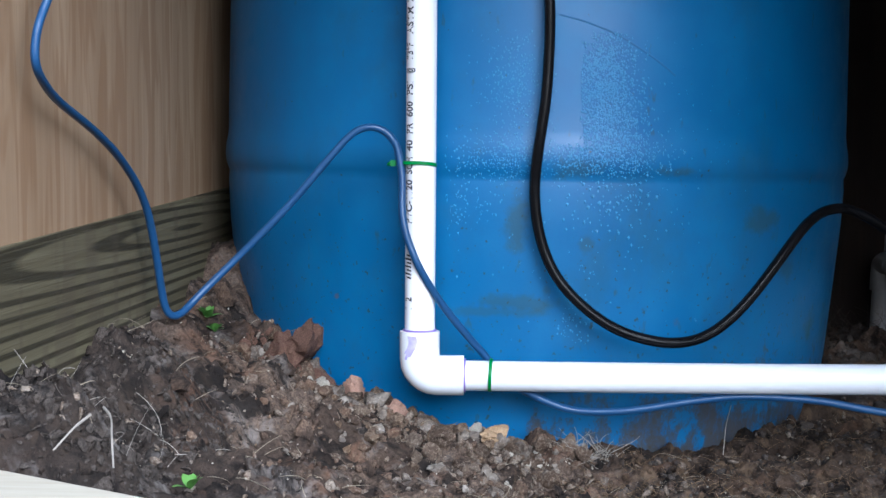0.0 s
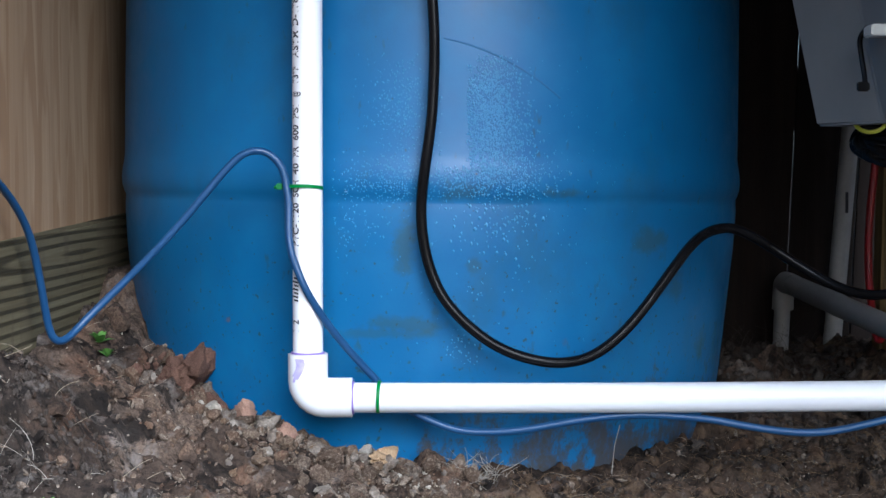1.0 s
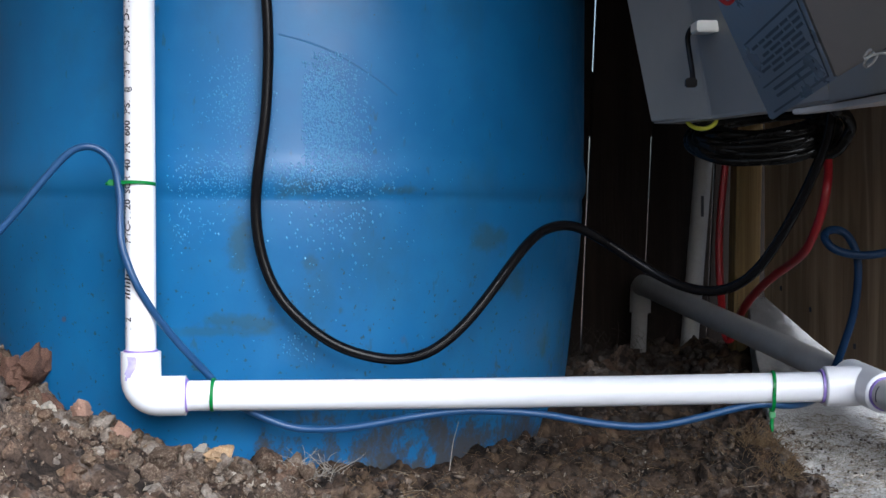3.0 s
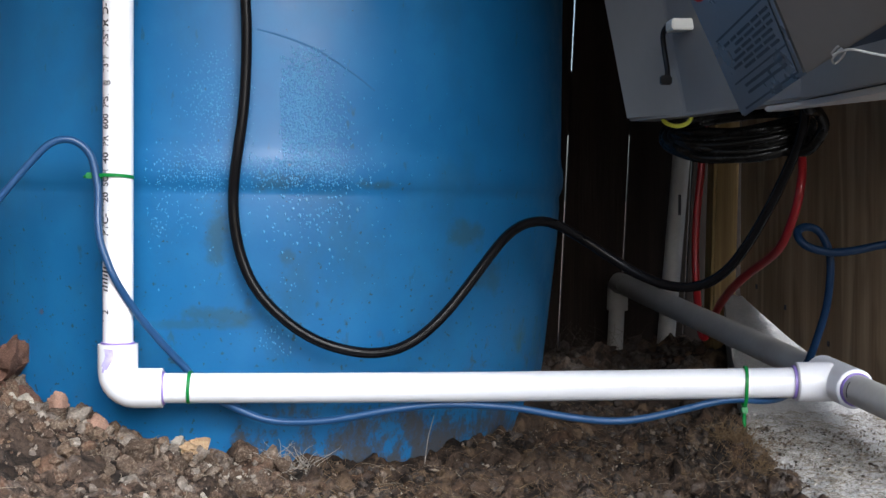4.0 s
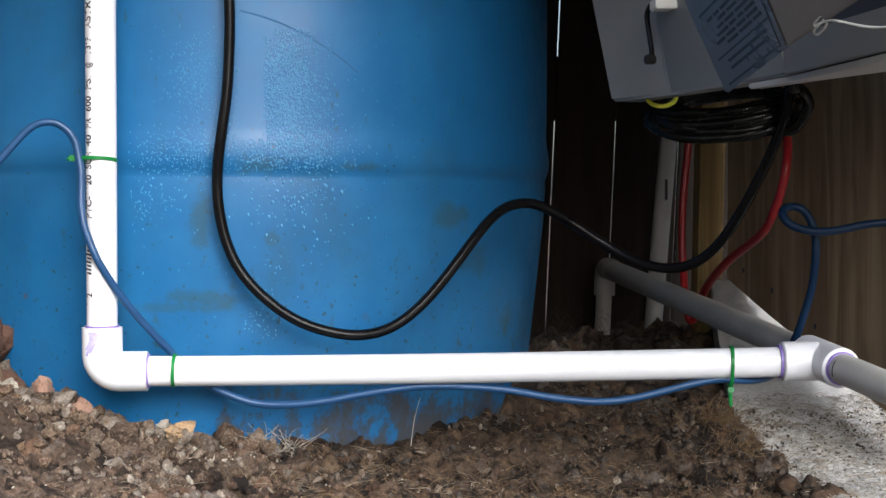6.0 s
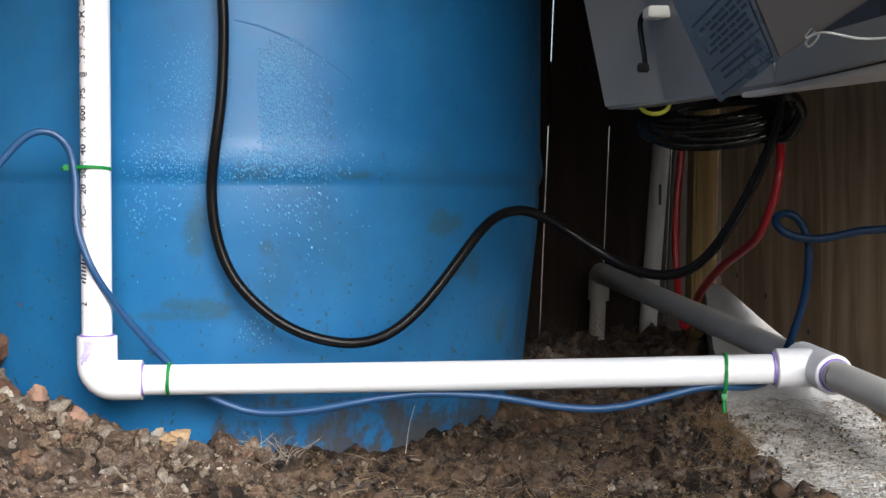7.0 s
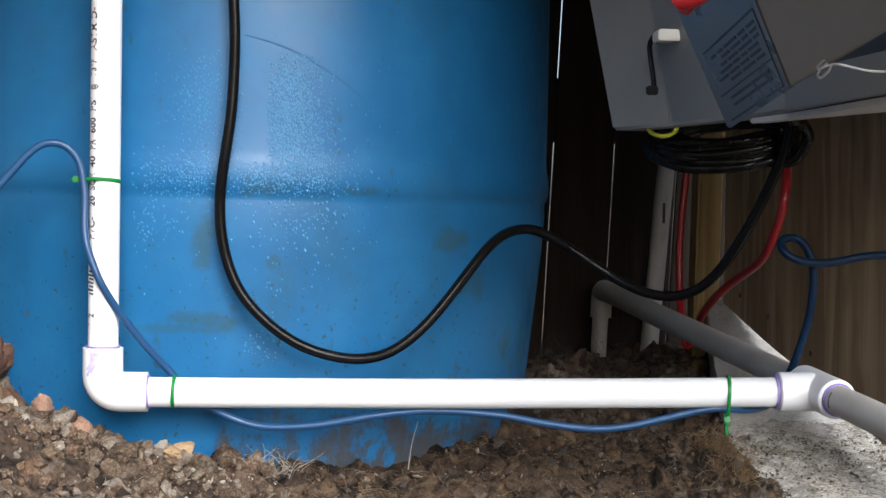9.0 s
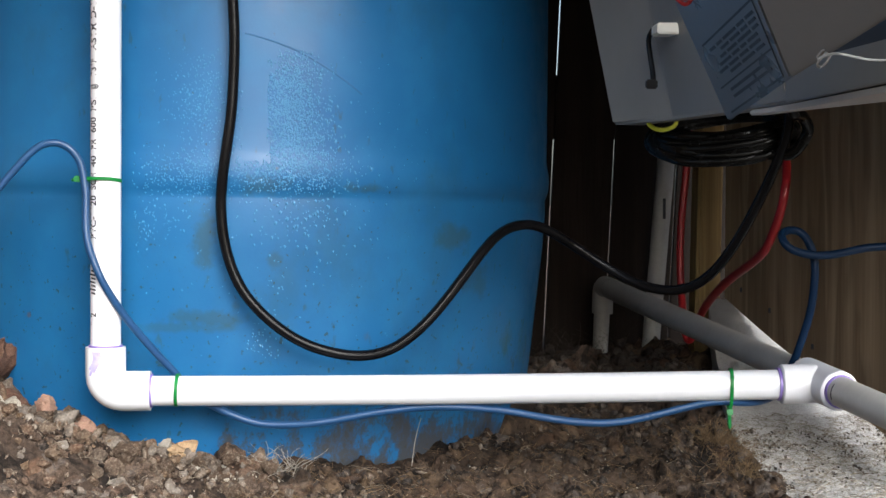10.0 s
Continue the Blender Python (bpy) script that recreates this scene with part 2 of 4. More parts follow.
M_ROOTLET = soil_like("amber_rootlets", [(0.06, 0.034, 0.016), (0.13, 0.075, 0.035), (0.2, 0.125, 0.06), (0.34, 0.25, 0.15)], 60, True)
M_CHIP = soil_like("litter", [(0.03, 0.019, 0.012), (0.11, 0.062, 0.034), (0.19, 0.14, 0.095), (0.34, 0.3, 0.25)], 60, True, 1.0, 0.6)
# near-black brown: dark litter, and painted shade in the fence corner
M_LITTER_SHADE = soil_like("dark_litter_and_shade", [(0.014, 0.011, 0.009), (0.03, 0.022, 0.017), (0.055, 0.04, 0.03), (0.12, 0.1, 0.085)], 60, True, 0.9, 0.6)
M_LEAF = plain("green_leaf", (0.05, 0.13, 0.02), (0.1, 0.22, 0.04), 0.5, 60)
M_LINT = plain("grey_root", (0.2, 0.175, 0.145), (0.32, 0.285, 0.245), 0.9, 60)

M_DROP, nt, p = nodes_of("water")
p.inputs["Base Color"].default_value = (0.1, 0.3, 0.55, 1)
p.inputs["Transmission Weight"].default_value = 0.3
p.inputs["Roughness"].default_value, p.inputs["IOR"].default_value = 0.03, 1.33
p.inputs["Specular IOR Level"].default_value = 1.0


def drum_material():
    """Blue polyethylene: faint scuffs, algae and mud stains, splashes near the soil."""
    m, nt, p = nodes_of("blue_polyethylene")
    v = coords(nt)
    big, mid, fine = noise_of(nt, v, 5, 4), noise_of(nt, v, 40, 5), noise_of(nt, v, 420, 3)
    c = ramp(nt, big, [(0.3, (0.010, 0.091, 0.228)), (0.7, (0.016, 0.117, 0.277))])
    c = mix(nt, ramp(nt, mid, [(0.45, (0, 0, 0)), (0.75, (0.35,) * 3)]), c, (0.015, 0.143, 0.312))
    wob = noise_of(nt, v, 55, 5, 0.65)
    # stains: place, reach and stretch, strength
    for x, y, z, sx, sz, w in ((0.067, 0.018, 0.106, 0.012, 0.026, 0.75), (0.253, 0.08, 0.109, 0.016, 0.012, 0.75),
                               (0.111, 0.019, 0.146, 0.022, 0.01, 0.6), (0.07, 0.018, 0.05, 0.035, 0.006, 0.65),
                               (0.119, 0.02, 0.093, 0.007, 0.008, 0.6), (0.273, 0.098, 0.076, 0.012, 0.014, 0.6),
                               (-0.067, 0.064, 0.047, 0.0035, 0.0035, 1.4), (0.188, 0.04, 0.035, 0.005, 0.006, 0.8),
                               (0.184, 0.038, 0.146, 0.016, 0.004, 0.7), (0.09, 0.018, 0.057, 0.004, 0.008, 0.7),
                               (0.05, 0.02, 0.042, 0.04, 0.004, 0.5), (0.305, 0.137, 0.024, 0.007, 0.024, 1.0), (0.325, 0.17, 0.02, 0.008, 0.028, 0.9),
                               (0.274, 0.099, 0.022, 0.004, 0.014, 0.9), (0.196, 0.04, -0.022, 0.0054, 0.005, 1.3)):
        d = nt.nodes.new("ShaderNodeVectorMath")
        d.operation = "SUBTRACT"
        nt.links.new(v, d.inputs[0])
        d.inputs[1].default_value = (x, y, z)
        s = nt.nodes.new("ShaderNodeVectorMath")
        s.operation = "MULTIPLY"
        nt.links.new(d.outputs[0], s.inputs[0])
        s.inputs[1].default_value = (1 / sx, 0.25 / sx, 1 / sz)
        ln = nt.nodes.new("ShaderNodeVectorMath")
        ln.operation = "LENGTH"
        nt.links.new(s.outputs[0], ln.inputs[0])
        f = calc(nt, "ADD", ln.outputs["Value"], calc(nt, "MULTIPLY", calc(nt, "SUBTRACT", wob, 0.5), 3.2))
        red = (0.11, 0.05, 0.02) if sx < 0.0055 and w >= 0.8 else (0.03, 0.058, 0.048)
        c = mix(nt, ramp(nt, f, [(0.35, (w * 0.72,) * 3), (1.15, (0, 0, 0))]), c, red)
    # specks
    veil = noise_of(nt, coords(nt, (1, 1, 0.6)), 14, 6, 0.7)
    c = mix(nt, ramp(nt, veil, [(0.5, (0, 0, 0)), (0.7, (0.4,) * 3)]), c, (0.022, 0.075, 0.12))
    sm = noise_of(nt, coords(nt, (1, 1, 0.4)), 120, 3, 0.6)
    c = mix(nt, ramp(nt, sm, [(0.66, (0, 0, 0)), (0.74, (0.55,) * 3)]), c, (0.03, 0.06, 0.065))
    sp = noise_of(nt, v, 230, 2, 0.5)
    up = nt.nodes.new("ShaderNodeSeparateXYZ")
    nt.links.new(v, up.inputs[0])
    fade = calc(nt, "MINIMUM", calc(nt, "MAXIMUM", calc(nt, "MULTIPLY", calc(nt, "SUBTRACT", up.outputs[2], 0.1), 0.5), -0.03), 0.06)
    sp = calc(nt, "SUBTRACT", sp, fade)
    c = mix(nt, ramp(nt, sp, [(0.69, (0, 0, 0)), (0.73, (0.8,) * 3)]), c, (0.025, 0.045, 0.05))
    # mud splashed up from the soil
    sep = nt.nodes.new("ShaderNodeSeparateXYZ")
    nt.links.new(v, sep.inputs[0])
    mud = noise_of(nt, coords(nt, (1, 1, 0.6)), 44, 8, 0.8)
    mud = calc(nt, "ADD", calc(nt, "MULTIPLY", calc(nt, "SUBTRACT", mud, 0.5), 1.9), 0.5)
    h = calc(nt, "MULTIPLY", calc(nt, "SUBTRACT", -0.016, sep.outputs[2]), 4.5)
    side = calc(nt, "MULTIPLY", calc(nt, "SUBTRACT", sep.outputs[0], 0.13), 1.6)
    f = calc(nt, "ADD", calc(nt, "ADD", mud, h), calc(nt, "MINIMUM", side, 0.06))
    c = mix(nt, ramp(nt, f, [(0.57, (0, 0, 0)), (0.63, (0.5,) * 3), (0.78, (0.85,) * 3)]), c, (0.052, 0.04, 0.024))
    nt.links.new(c, p.inputs["Base Color"])
    nt.links.new(ramp(nt, mid, [(0.3, (0.32,) * 3), (0.7, (0.5,) * 3)]), p.inputs["Roughness"])
    p.inputs["Specular IOR Level"].default_value = 0.34
    bump(nt, p, mix(nt, 0.5, mid, fine), 0.1, 0.0012)
    return m


M_DRUM = drum_material()


# ---- mesh helpers ----
def finish(bm, smooth=True):
    me = bpy.data.meshes.new("mesh")
    bmesh.ops.recalc_face_normals(bm, faces=bm.faces)
    bm.to_mesh(me)
    bm.free()
    if smooth:
        me.shade_smooth()
        me.set_sharp_from_angle(angle=radians(38))
    return me


def part(name, bm, material, parent=None, label="", smooth=True):
    """Links a bmesh as one mesh object under a thing or a part."""
    ob = new(name, finish(bm, smooth))
    ob.data.materials.append(material)
    ob.parent = parent
    return tagged(ob, label)


def thing(name, label, category, group="", at=(0, 0, 0)):
    ob = new(name)
    ob.empty_display_size = 0.02
    ob.location = at
    return tagged(ob, label, category, group)


def spline(pts, per=8):
    pts = [Vector(q) for q in pts]
    ext = [2 * pts[0] - pts[1]] + pts + [2 * pts[-1] - pts[-2]]
    out = []
    for i in range(1, len(ext) - 2):
        a, b, c, d = ext[i - 1:i + 3]
        for k in range(per):
            s = k / per
            out.append(0.5 * ((2 * b) + (c - a) * s + (2 * a - 5 * b + 4 * c - d) * s * s + (3 * b - a - 3 * c + d) * s ** 3))
    return out + [pts[-1]]


def relax(line, passes):
    """Evens out a line of points, its ends staying put."""
    for _ in range(passes):
        line = [line[0]] + [(a + 2 * b + c) / 4 for a, b, c in zip(line, line[1:], line[2:])] + [line[-1]]
    return line


def sweep(line, radius, sides=14, hollow=0.0):
    """A round tube along a line of points; radius is a number or a list along the line."""
    bm = bmesh.new()
    n = len(line)
    rad = radius if isinstance(radius, list) else [radius] * n
    tan = [(line[min(i + 1, n - 1)] - line[max(i - 1, 0)]).normalized() for i in range(n)]
    up = tan[0].orthogonal().normalized()
    rings = []
    for i in range(n):
        up = (up - tan[i] * up.dot(tan[i])).normalized()
        side = tan[i].cross(up)
        rings.append([bm.verts.new(line[i] + rad[i] * (math.cos(a) * up + math.sin(a) * side)) for a in (2 * math.pi * k / sides for k in range(sides))])
    for r, s in zip(rings, rings[1:]):
        for k in range(sides):
            bm.faces.new((r[k], r[(k + 1) % sides], s[(k + 1) % sides], s[k]))
    bm.faces.new(rings[0][::-1]), bm.faces.new(rings[-1])
    return bm


def box(x0, x1, y0, y1, z0, z1, bevel=0.002, shift=None):
    bm = bmesh.new()
    bmesh.ops.create_cube(bm, size=1)
    for v in bm.verts:
        v.co = Vector((x0 + (v.co.x + 0.5) * (x1 - x0), y0 + (v.co.y + 0.5) * (y1 - y0), z0 + (v.co.z + 0.5) * (z1 - z0)))
        if shift:
            v.co += Vector(shift(v.co))
    if bevel:
        bmesh.ops.bevel(bm, geom=bm.edges[:], offset=bevel, segments=2, affect="EDGES")
    return bm


def plate(corners, thick, bevel=0.0012):
    """A sheet from its corners in order, thickened away from its face."""
    cs = [Vector(c) for c in corners]
    nrm = (cs[1] - cs[0]).cross(cs[-1] - cs[0]).normalized()
    bm = bmesh.new()
    a, b = [bm.verts.new(c) for c in cs], [bm.verts.new(c - nrm * thick) for c in cs]
    bm.faces.new(a), bm.faces.new(b[::-1])
    for i in range(len(cs)):
        j = (i + 1) % len(cs)
        bm.faces.new((a[i], b[i], b[j], a[j]))
    if bevel:
        bmesh.ops.bevel(bm, geom=bm.edges[:], offset=bevel, segments=2, affect="EDGES")
    return bm


def rock(radius, seed, flat=0.75, detail=2, rough=0.35):
    bm = bmesh.new()
    bmesh.ops.create_icosphere(bm, subdivisions=detail, radius=1)
    off = Vector((seed * 3.1, seed * 1.7, seed * 0.9))
    for v in bm.verts:
        n = noise.noise(v.co * 1.1 + off) * rough * 1.5 + noise.noise(v.co * 2.9 + off) * rough * 1.0
        v.co = v.co * (1 + n)
    cut = random.Random(seed)
    for k in range(7):
        d = Vector((cut.gauss(0, 1), cut.gauss(0, 1), cut.gauss(0, 1))).normalized()
        reach = cut.uniform(0.5, 0.8)
        for v in bm.verts:
            over = v.co.dot(d) - reach
            if over > 0:
                v.co -= d * over * 0.92
    for v in bm.verts:
        v.co += v.co.normalized() * noise.noise(v.co * 4.5 + off) * 0.09
        v.co.z *= flat
        v.co *= radius
    return bm


# ---- ground ----
LEVEL = np.array([
    (-0.19, -0.34, 0.042), (-0.19, -0.15, 0.042), (-0.19, 0.0, 0.046), (-0.19, 0.14, 0.06), (-0.19, 0.24, 0.08), (-0.12, 0.0, 0.012),
    (-0.13, 0.12, 0.018), (-0.1, 0.1, 0.008), (-0.09, 0.088, -0.004), (-0.081, 0.07, -0.029), (-0.06, 0.05, -0.037), (-0.1, 0.05, -0.02), (-0.05, 0.068, -0.02), (0.001, 0.04, -0.041), (0.044, 0.03, -0.048),
    (0.094, 0.026, -0.052), (0.126, 0.03, -0.064), (0.17, 0.04, -0.064), (0.21, 0.06, -0.062), (0.257, 0.09, -0.056), (0.287, 0.12, -0.05),
    (0.335, 0.2, -0.024), (0.276, 0.06, -0.066), (0.308, 0.12, -0.07), (0.4, 0.2, -0.06), (0.45, 0.3, -0.05), (0.36, 0.36, -0.022),
    (0.45, 0.48, -0.03), (0.52, 0.56, -0.022), (0.55, 0.45, -0.02), (0.5, 0.26, -0.056), (0.505, 0.17, -0.078), (0.505, 0.1, -0.09), (0.476, 0.135, -0.048), (0.505, 0.135, -0.088), (0.508, 0.03, -0.096), (0.505, -0.05, -0.105), (0.495, 0.34, -0.025),
    (-0.1, -0.3, -0.01), (-0.06, -0.15, -0.042), (-0.04, -0.2, -0.055), (0.0, -0.08, -0.062), (0.1, -0.05, -0.078), (0.25, -0.02, -0.08),
    (0.4, 0.02, -0.094), (0.6, 0.0, -0.12), (-0.14, -0.5, -0.01), (0.05, -0.5, -0.07), (0.4, -0.5, -0.12), (0.7, -0.3, -0.13),
    (0.6, 0.3, -0.1), (0.57, 0.1, -0.125), (0.58, 0.25, -0.1), (0.6, -0.1, -0.14), (0.58, 0.4, -0.07), (0.0, 0.5, 0.0), (0.2, 0.6, 0.0)]).reshape(-1, 3)


def ground_base(x, y):
    d2 = (x[..., None] - LEVEL[:, 0]) ** 2 + (y[..., None] - LEVEL[:, 1]) ** 2 + 0.0004
    w = d2 ** -1.8
    z = (w * LEVEL[:, 2]).sum(-1) / w.sum(-1)
    far = np.clip((np.hypot(x - 0.2, y) - 0.75) / 1.2, 0, 1)
    return z * (1 - far) - 0.1 * far


def relief(x, y):
    near = 1.0 if -0.45 < x < 1.0 and -0.8 < y < 0.9 else 0.4
    q = Vector((x, y, 0.3))
    if near == 1.0:
        w = q + 0.006 * Vector((noise.noise(q * 60), noise.noise(q * 60 + Vector((5, 0, 0))), 0))
        lump = 0.0075 * (0.45 - noise.voronoi(w * 48)[0][0]) + 0.0045 * (0.45 - noise.voronoi(w * 115)[0][0])
    else:
        lump = 0.0
    return lump + near * (0.014 * noise.fractal(q * 18, 0.8, 2.1, 5) * 0.6 + 0.007 * noise.noise(q * 70) + 0.004 * noise.noise(q * 150) + 0.0022 * noise.noise(q * 330))


def ground_z(x, y):
    return float(ground_base(np.array([x]), np.array([y]))[0]) + relief(x, y)


def axis(lo, hi, step):
    out, d = [], step
    while lo - (out[-1] if out else 0) > -300 and d < 90:
        d *= 1.35
        out.append((out[-1] if out else 0) + d)
    out = np.array(out)
    return np.concatenate((lo - out[::-1], np.arange(lo, hi, step), hi + out))


xs, ys = axis(-0.26, 0.66, 0.0026), axis(-0.5, 0.6, 0.0026)
gx, gy = np.meshgrid(xs, ys)
gz = ground_base(gx, gy)
verts = [(float(a), float(b), float(c) + relief(float(a), float(b))) for a, b, c in zip(gx.ravel(), gy.ravel(), gz.ravel())]
nx = len(xs)
faces = [(j * nx + i, j * nx + i + 1, (j + 1) * nx + i + 1, (j + 1) * nx + i) for j in range(len(ys) - 1) for i in range(nx - 1)]
me = bpy.data.meshes.new("ground")
me.from_pydata(verts, [], faces)
me.shade_smooth()
me.materials.append(M_SOIL)
tagged(new("ground", me), "uneven bank of bare brown soil", "soil", kind="structure")


# ---- shelter round the drum ----
def wall_r(y):
    return 0.623 - 0.108 * y


tagged(part("wall_left", box(-0.214, -0.196, -0.47, 0.6, 0.06, 0.64, 0.001), M_PLY_L), "weathered tan plywood wall panel", "wall", kind="structure")
tagged(part("sill_beam", box(-0.232, -0.1905, -0.47, 0.6, -0.06, 0.1175, 0.003, lambda c: (0, 0, 0.025 * c.y if c.z > 0 else 0)), M_SILL),
       "greenish pressure-treated timber along the foot of the plywood wall", "timber", kind="structure")
fence = tagged(thing("fence", "dark wooden board fence, shade put into its colour, with bright slits between boards", "fence"), kind="structure")
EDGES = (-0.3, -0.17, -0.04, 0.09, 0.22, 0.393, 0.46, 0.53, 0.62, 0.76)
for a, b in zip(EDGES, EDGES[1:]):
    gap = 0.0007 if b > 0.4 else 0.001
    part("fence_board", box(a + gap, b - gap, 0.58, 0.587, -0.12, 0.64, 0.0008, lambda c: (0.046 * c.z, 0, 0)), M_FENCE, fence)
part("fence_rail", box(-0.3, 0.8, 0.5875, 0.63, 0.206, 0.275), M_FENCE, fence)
tagged(part("ceiling", box(-0.3, 0.82, -0.02, 0.68, 0.64, 0.66, 0.001), M_ROOF), "plain plywood roof over the drum", "roof", kind="structure")
# out of view; added so less light reaches the drum's upper part
tagged(part("shade_eave", box(-0.3, 0.64, -0.6, -0.0205, 0.64, 0.66, 0.001), M_ROOF), "unseen plywood board added before the drum to shade its top", "roof", kind="structure")
# two unseen light blockers: one above the enclosure, one above the fence corner
tagged(part("shade_board_low", box(0.33, 0.548, -0.4, 0.04, 0.4405, 0.452, 0.001), M_ROOF), "unseen low board added to shade the grey enclosure", "roof", kind="structure")
tagged(part("shade_board_corner", box(0.375, 0.82, 0.045, 0.6, 0.4405, 0.452, 0.001), M_ROOF), "unseen low board added to shade the fence corner", "roof", kind="structure")

tagged(part("corner_post", box(0.541, 0.567, 0.5, 0.535, -0.1, 0.64, 0.003, lambda c: (0.02 * c.z, 0, 0)), M_POST),
       "yellowish timber corner post lit along one edge", "post", kind="structure")

# ---- drum ----
DX, DY = 0.083, 0.284
drum = thing("drum", "blue plastic drum with stains and water droplets, standing in soil", "drum", at=(0, 0, 0))
PROFILE = [(-0.14, 0.0), (-0.14, 0.225), (-0.135, 0.238), (-0.12, 0.237), (-0.08, 0.2435), (-0.04, 0.2495), (0.0, 0.2545), (0.05, 0.2595), (0.1, 0.2645),
           (0.13, 0.2662), (0.1365, 0.2659), (0.140, 0.2658), (0.1435, 0.2674), (0.148, 0.2688), (0.155, 0.2693), (0.162, 0.2688), (0.168, 0.2676), (0.175, 0.2668),
           (0.2, 0.2668), (0.3, 0.266), (0.36, 0.2655), (0.375, 0.269), (0.39, 0.269), (0.4, 0.265), (0.48, 0.258), (0.53, 0.245), (0.55, 0.235),
           (0.555, 0.24), (0.57, 0.24), (0.575, 0.235), (0.56, 0.22), (0.56, 0.0)]


def lathe(profile, seg=160):
    bm = bmesh.new()
    rings = []
    for z, r in profile:
        rings.append([bm.verts.new((DX, DY, z))] if r == 0 else
                     [bm.verts.new((DX + r * math.cos(a), DY + r * math.sin(a), z)) for a in (2 * math.pi * k / seg for k in range(seg))])
    for r, s in zip(rings, rings[1:]):
        for k in range(seg):
            j = (k + 1) % seg
            if len(r) == 1:
                bm.faces.new((r[0], s[j], s[k]))
            elif len(s) == 1:
                bm.faces.new((r[k], r[j], s[0]))
            else:
                bm.faces.new((r[k], r[j], s[j], s[k]))
    return bm


# the drum leans a little to one side
LEAN = Matrix.Translation((0.1, DY, 0.06)) @ Matrix.Rotation(radians(0.8), 4, "Y") @ Matrix.Translation((-0.1, -DY, -0.06))
drum.matrix_world = LEAN
part("drum_body", lathe(PROFILE), M_DRUM, drum)
for bx in (-0.06, 0.22):
    part("bung", sweep([Vector((bx, DY, 0.56)), Vector((bx, DY, 0.578))], 0.034, 24), M_DRUM, drum)


def drum_r(z):
    for (z0, r0), (z1, r1) in zip(PROFILE[1:], PROFILE[2:]):
        if z0 <= z <= z1 and z1 > z0:
            return r0 + (r1 - r0) * (z - z0) / (z1 - z0)
    return 0.26


scuff = [(x, DY - math.sqrt((drum_r(z) - 0.0009) ** 2 - (x - DX) ** 2), z) for x, z in ((0.095, 0.2565), (0.11, 0.253), (0.125, 0.248), (0.14, 0.2415), (0.155, 0.233), (0.168, 0.2245), (0.18, 0.215))]
part("mould_line", sweep(spline(scuff, 6), 0.0012, 10), M_SCUFF, drum, "faint dark scuff line")

# ---- pipes ----
R = 0.01075
HUB = 0.0142
pipework = thing("pipework", "white plastic water pipe with elbow and tee fittings", "pipe")
TEE = Vector((0.513, -0.021, 0.0045))
RUN = (Vector((0.452, 0.54, 0.046)) - TEE).normalized()
LEFT = (Vector((0, 0, 0)) - TEE).normalized()


def straight(a, b, r, sides=28, n=2):
    a, b = Vector(a), Vector(b)
    return sweep([a.lerp(b, k / n) for k in range(n + 1)], r, sides)


def hub(a, b, r):
    """A fitting's socket with rounded lips."""
    a, b = Vector(a), Vector(b)
    d, e = (b - a).normalized(), 0.0012
    return sweep([a, a + d * 0.0002, a + d * e, b - d * e, b - d * 0.0002, b], [r - e, r - e * 0.7, r, r, r - e * 0.7, r - e], 32)


riser = part("riser_pipe", straight((0, 0, 0.02), (0.0025, 0.004, 0.62), R), M_PVC, pipework)
SAG = [Vector((0.02, 0, 0)).lerp(TEE, k / 12) - Vector((0, 0, 0.0055 * (k / 12) * (1 - k / 12))) for k in range(13)]
cross = part("cross_pipe", sweep(SAG, R, 28), M_PVC, pipework)
bend = [Vector((0, 0, 0.0315)), Vector((0, 0, 0.012))]
bend += [Vector((0.012 - 0.012 * math.cos(a), 0, 0.012 - 0.012 * math.sin(a))) for a in (radians(15 * k) for k in range(1, 6))]
bend += [Vector((0.012, 0, 0)), Vector((0.0315, 0, 0))]
elbow = part("elbow", sweep(bend, [HUB] * len(bend), 32), M_PVC, pipework)
for q, d in (((0, 0, 0.0315), (0, 0, 1)), ((0.0315, 0, 0), (1, 0, 0))):
    q, d = Vector(q), Vector(d)
    part("primer_ring", straight(q + d * 0.0002, q + d * 0.0014, R + 0.0013), M_PURPLE, elbow)
# purple primer run down the elbow
bm = bmesh.new()
for i in range(9):
    for j in range(4):
        z = 0.029 - 0.0021 * i
        a = radians(-34 + 9 * j + 7 * math.sin(i * 0.6) - 1.5 * i) + radians(noise.noise(Vector((i, j, 4))) * 5)
        bm.verts.new((1.015 * HUB * math.sin(a), -1.015 * HUB * math.cos(a), z))
bm.verts.ensure_lookup_table()
for i in range(8):
    for j in range(3):
        if (i, j) not in ((6, 0), (7, 0), (7, 2)):
            bm.faces.new([bm.verts[k] for k in (i * 4 + j, i * 4 + j + 1, i * 4 + j + 5, i * 4 + j + 4)])
part("primer_stain", bm, M_PRIMER, elbow, "purple primer drip")

tee = part("tee", hub(TEE - RUN * 0.030, TEE + RUN * 0.030, HUB), M_PVC, pipework)
part("socket", hub(TEE + LEFT * 0.004, TEE + LEFT * 0.031, HUB), M_PVC, tee)
for q, d in ((TEE + LEFT * 0.031, LEFT), (TEE - RUN * 0.030, -RUN), (TEE + RUN * 0.030, RUN)):
    part("primer_ring", straight(q + d * 0.0002, q + d * 0.0022, R + 0.0012), M_PURPLE, tee)
# front pipe takes the mid-dark copy, its shade held in the colour
front = part("front_pipe", straight(TEE - RUN * 0.02, TEE - RUN * 0.62, R), M_PVCDIM, pipework)
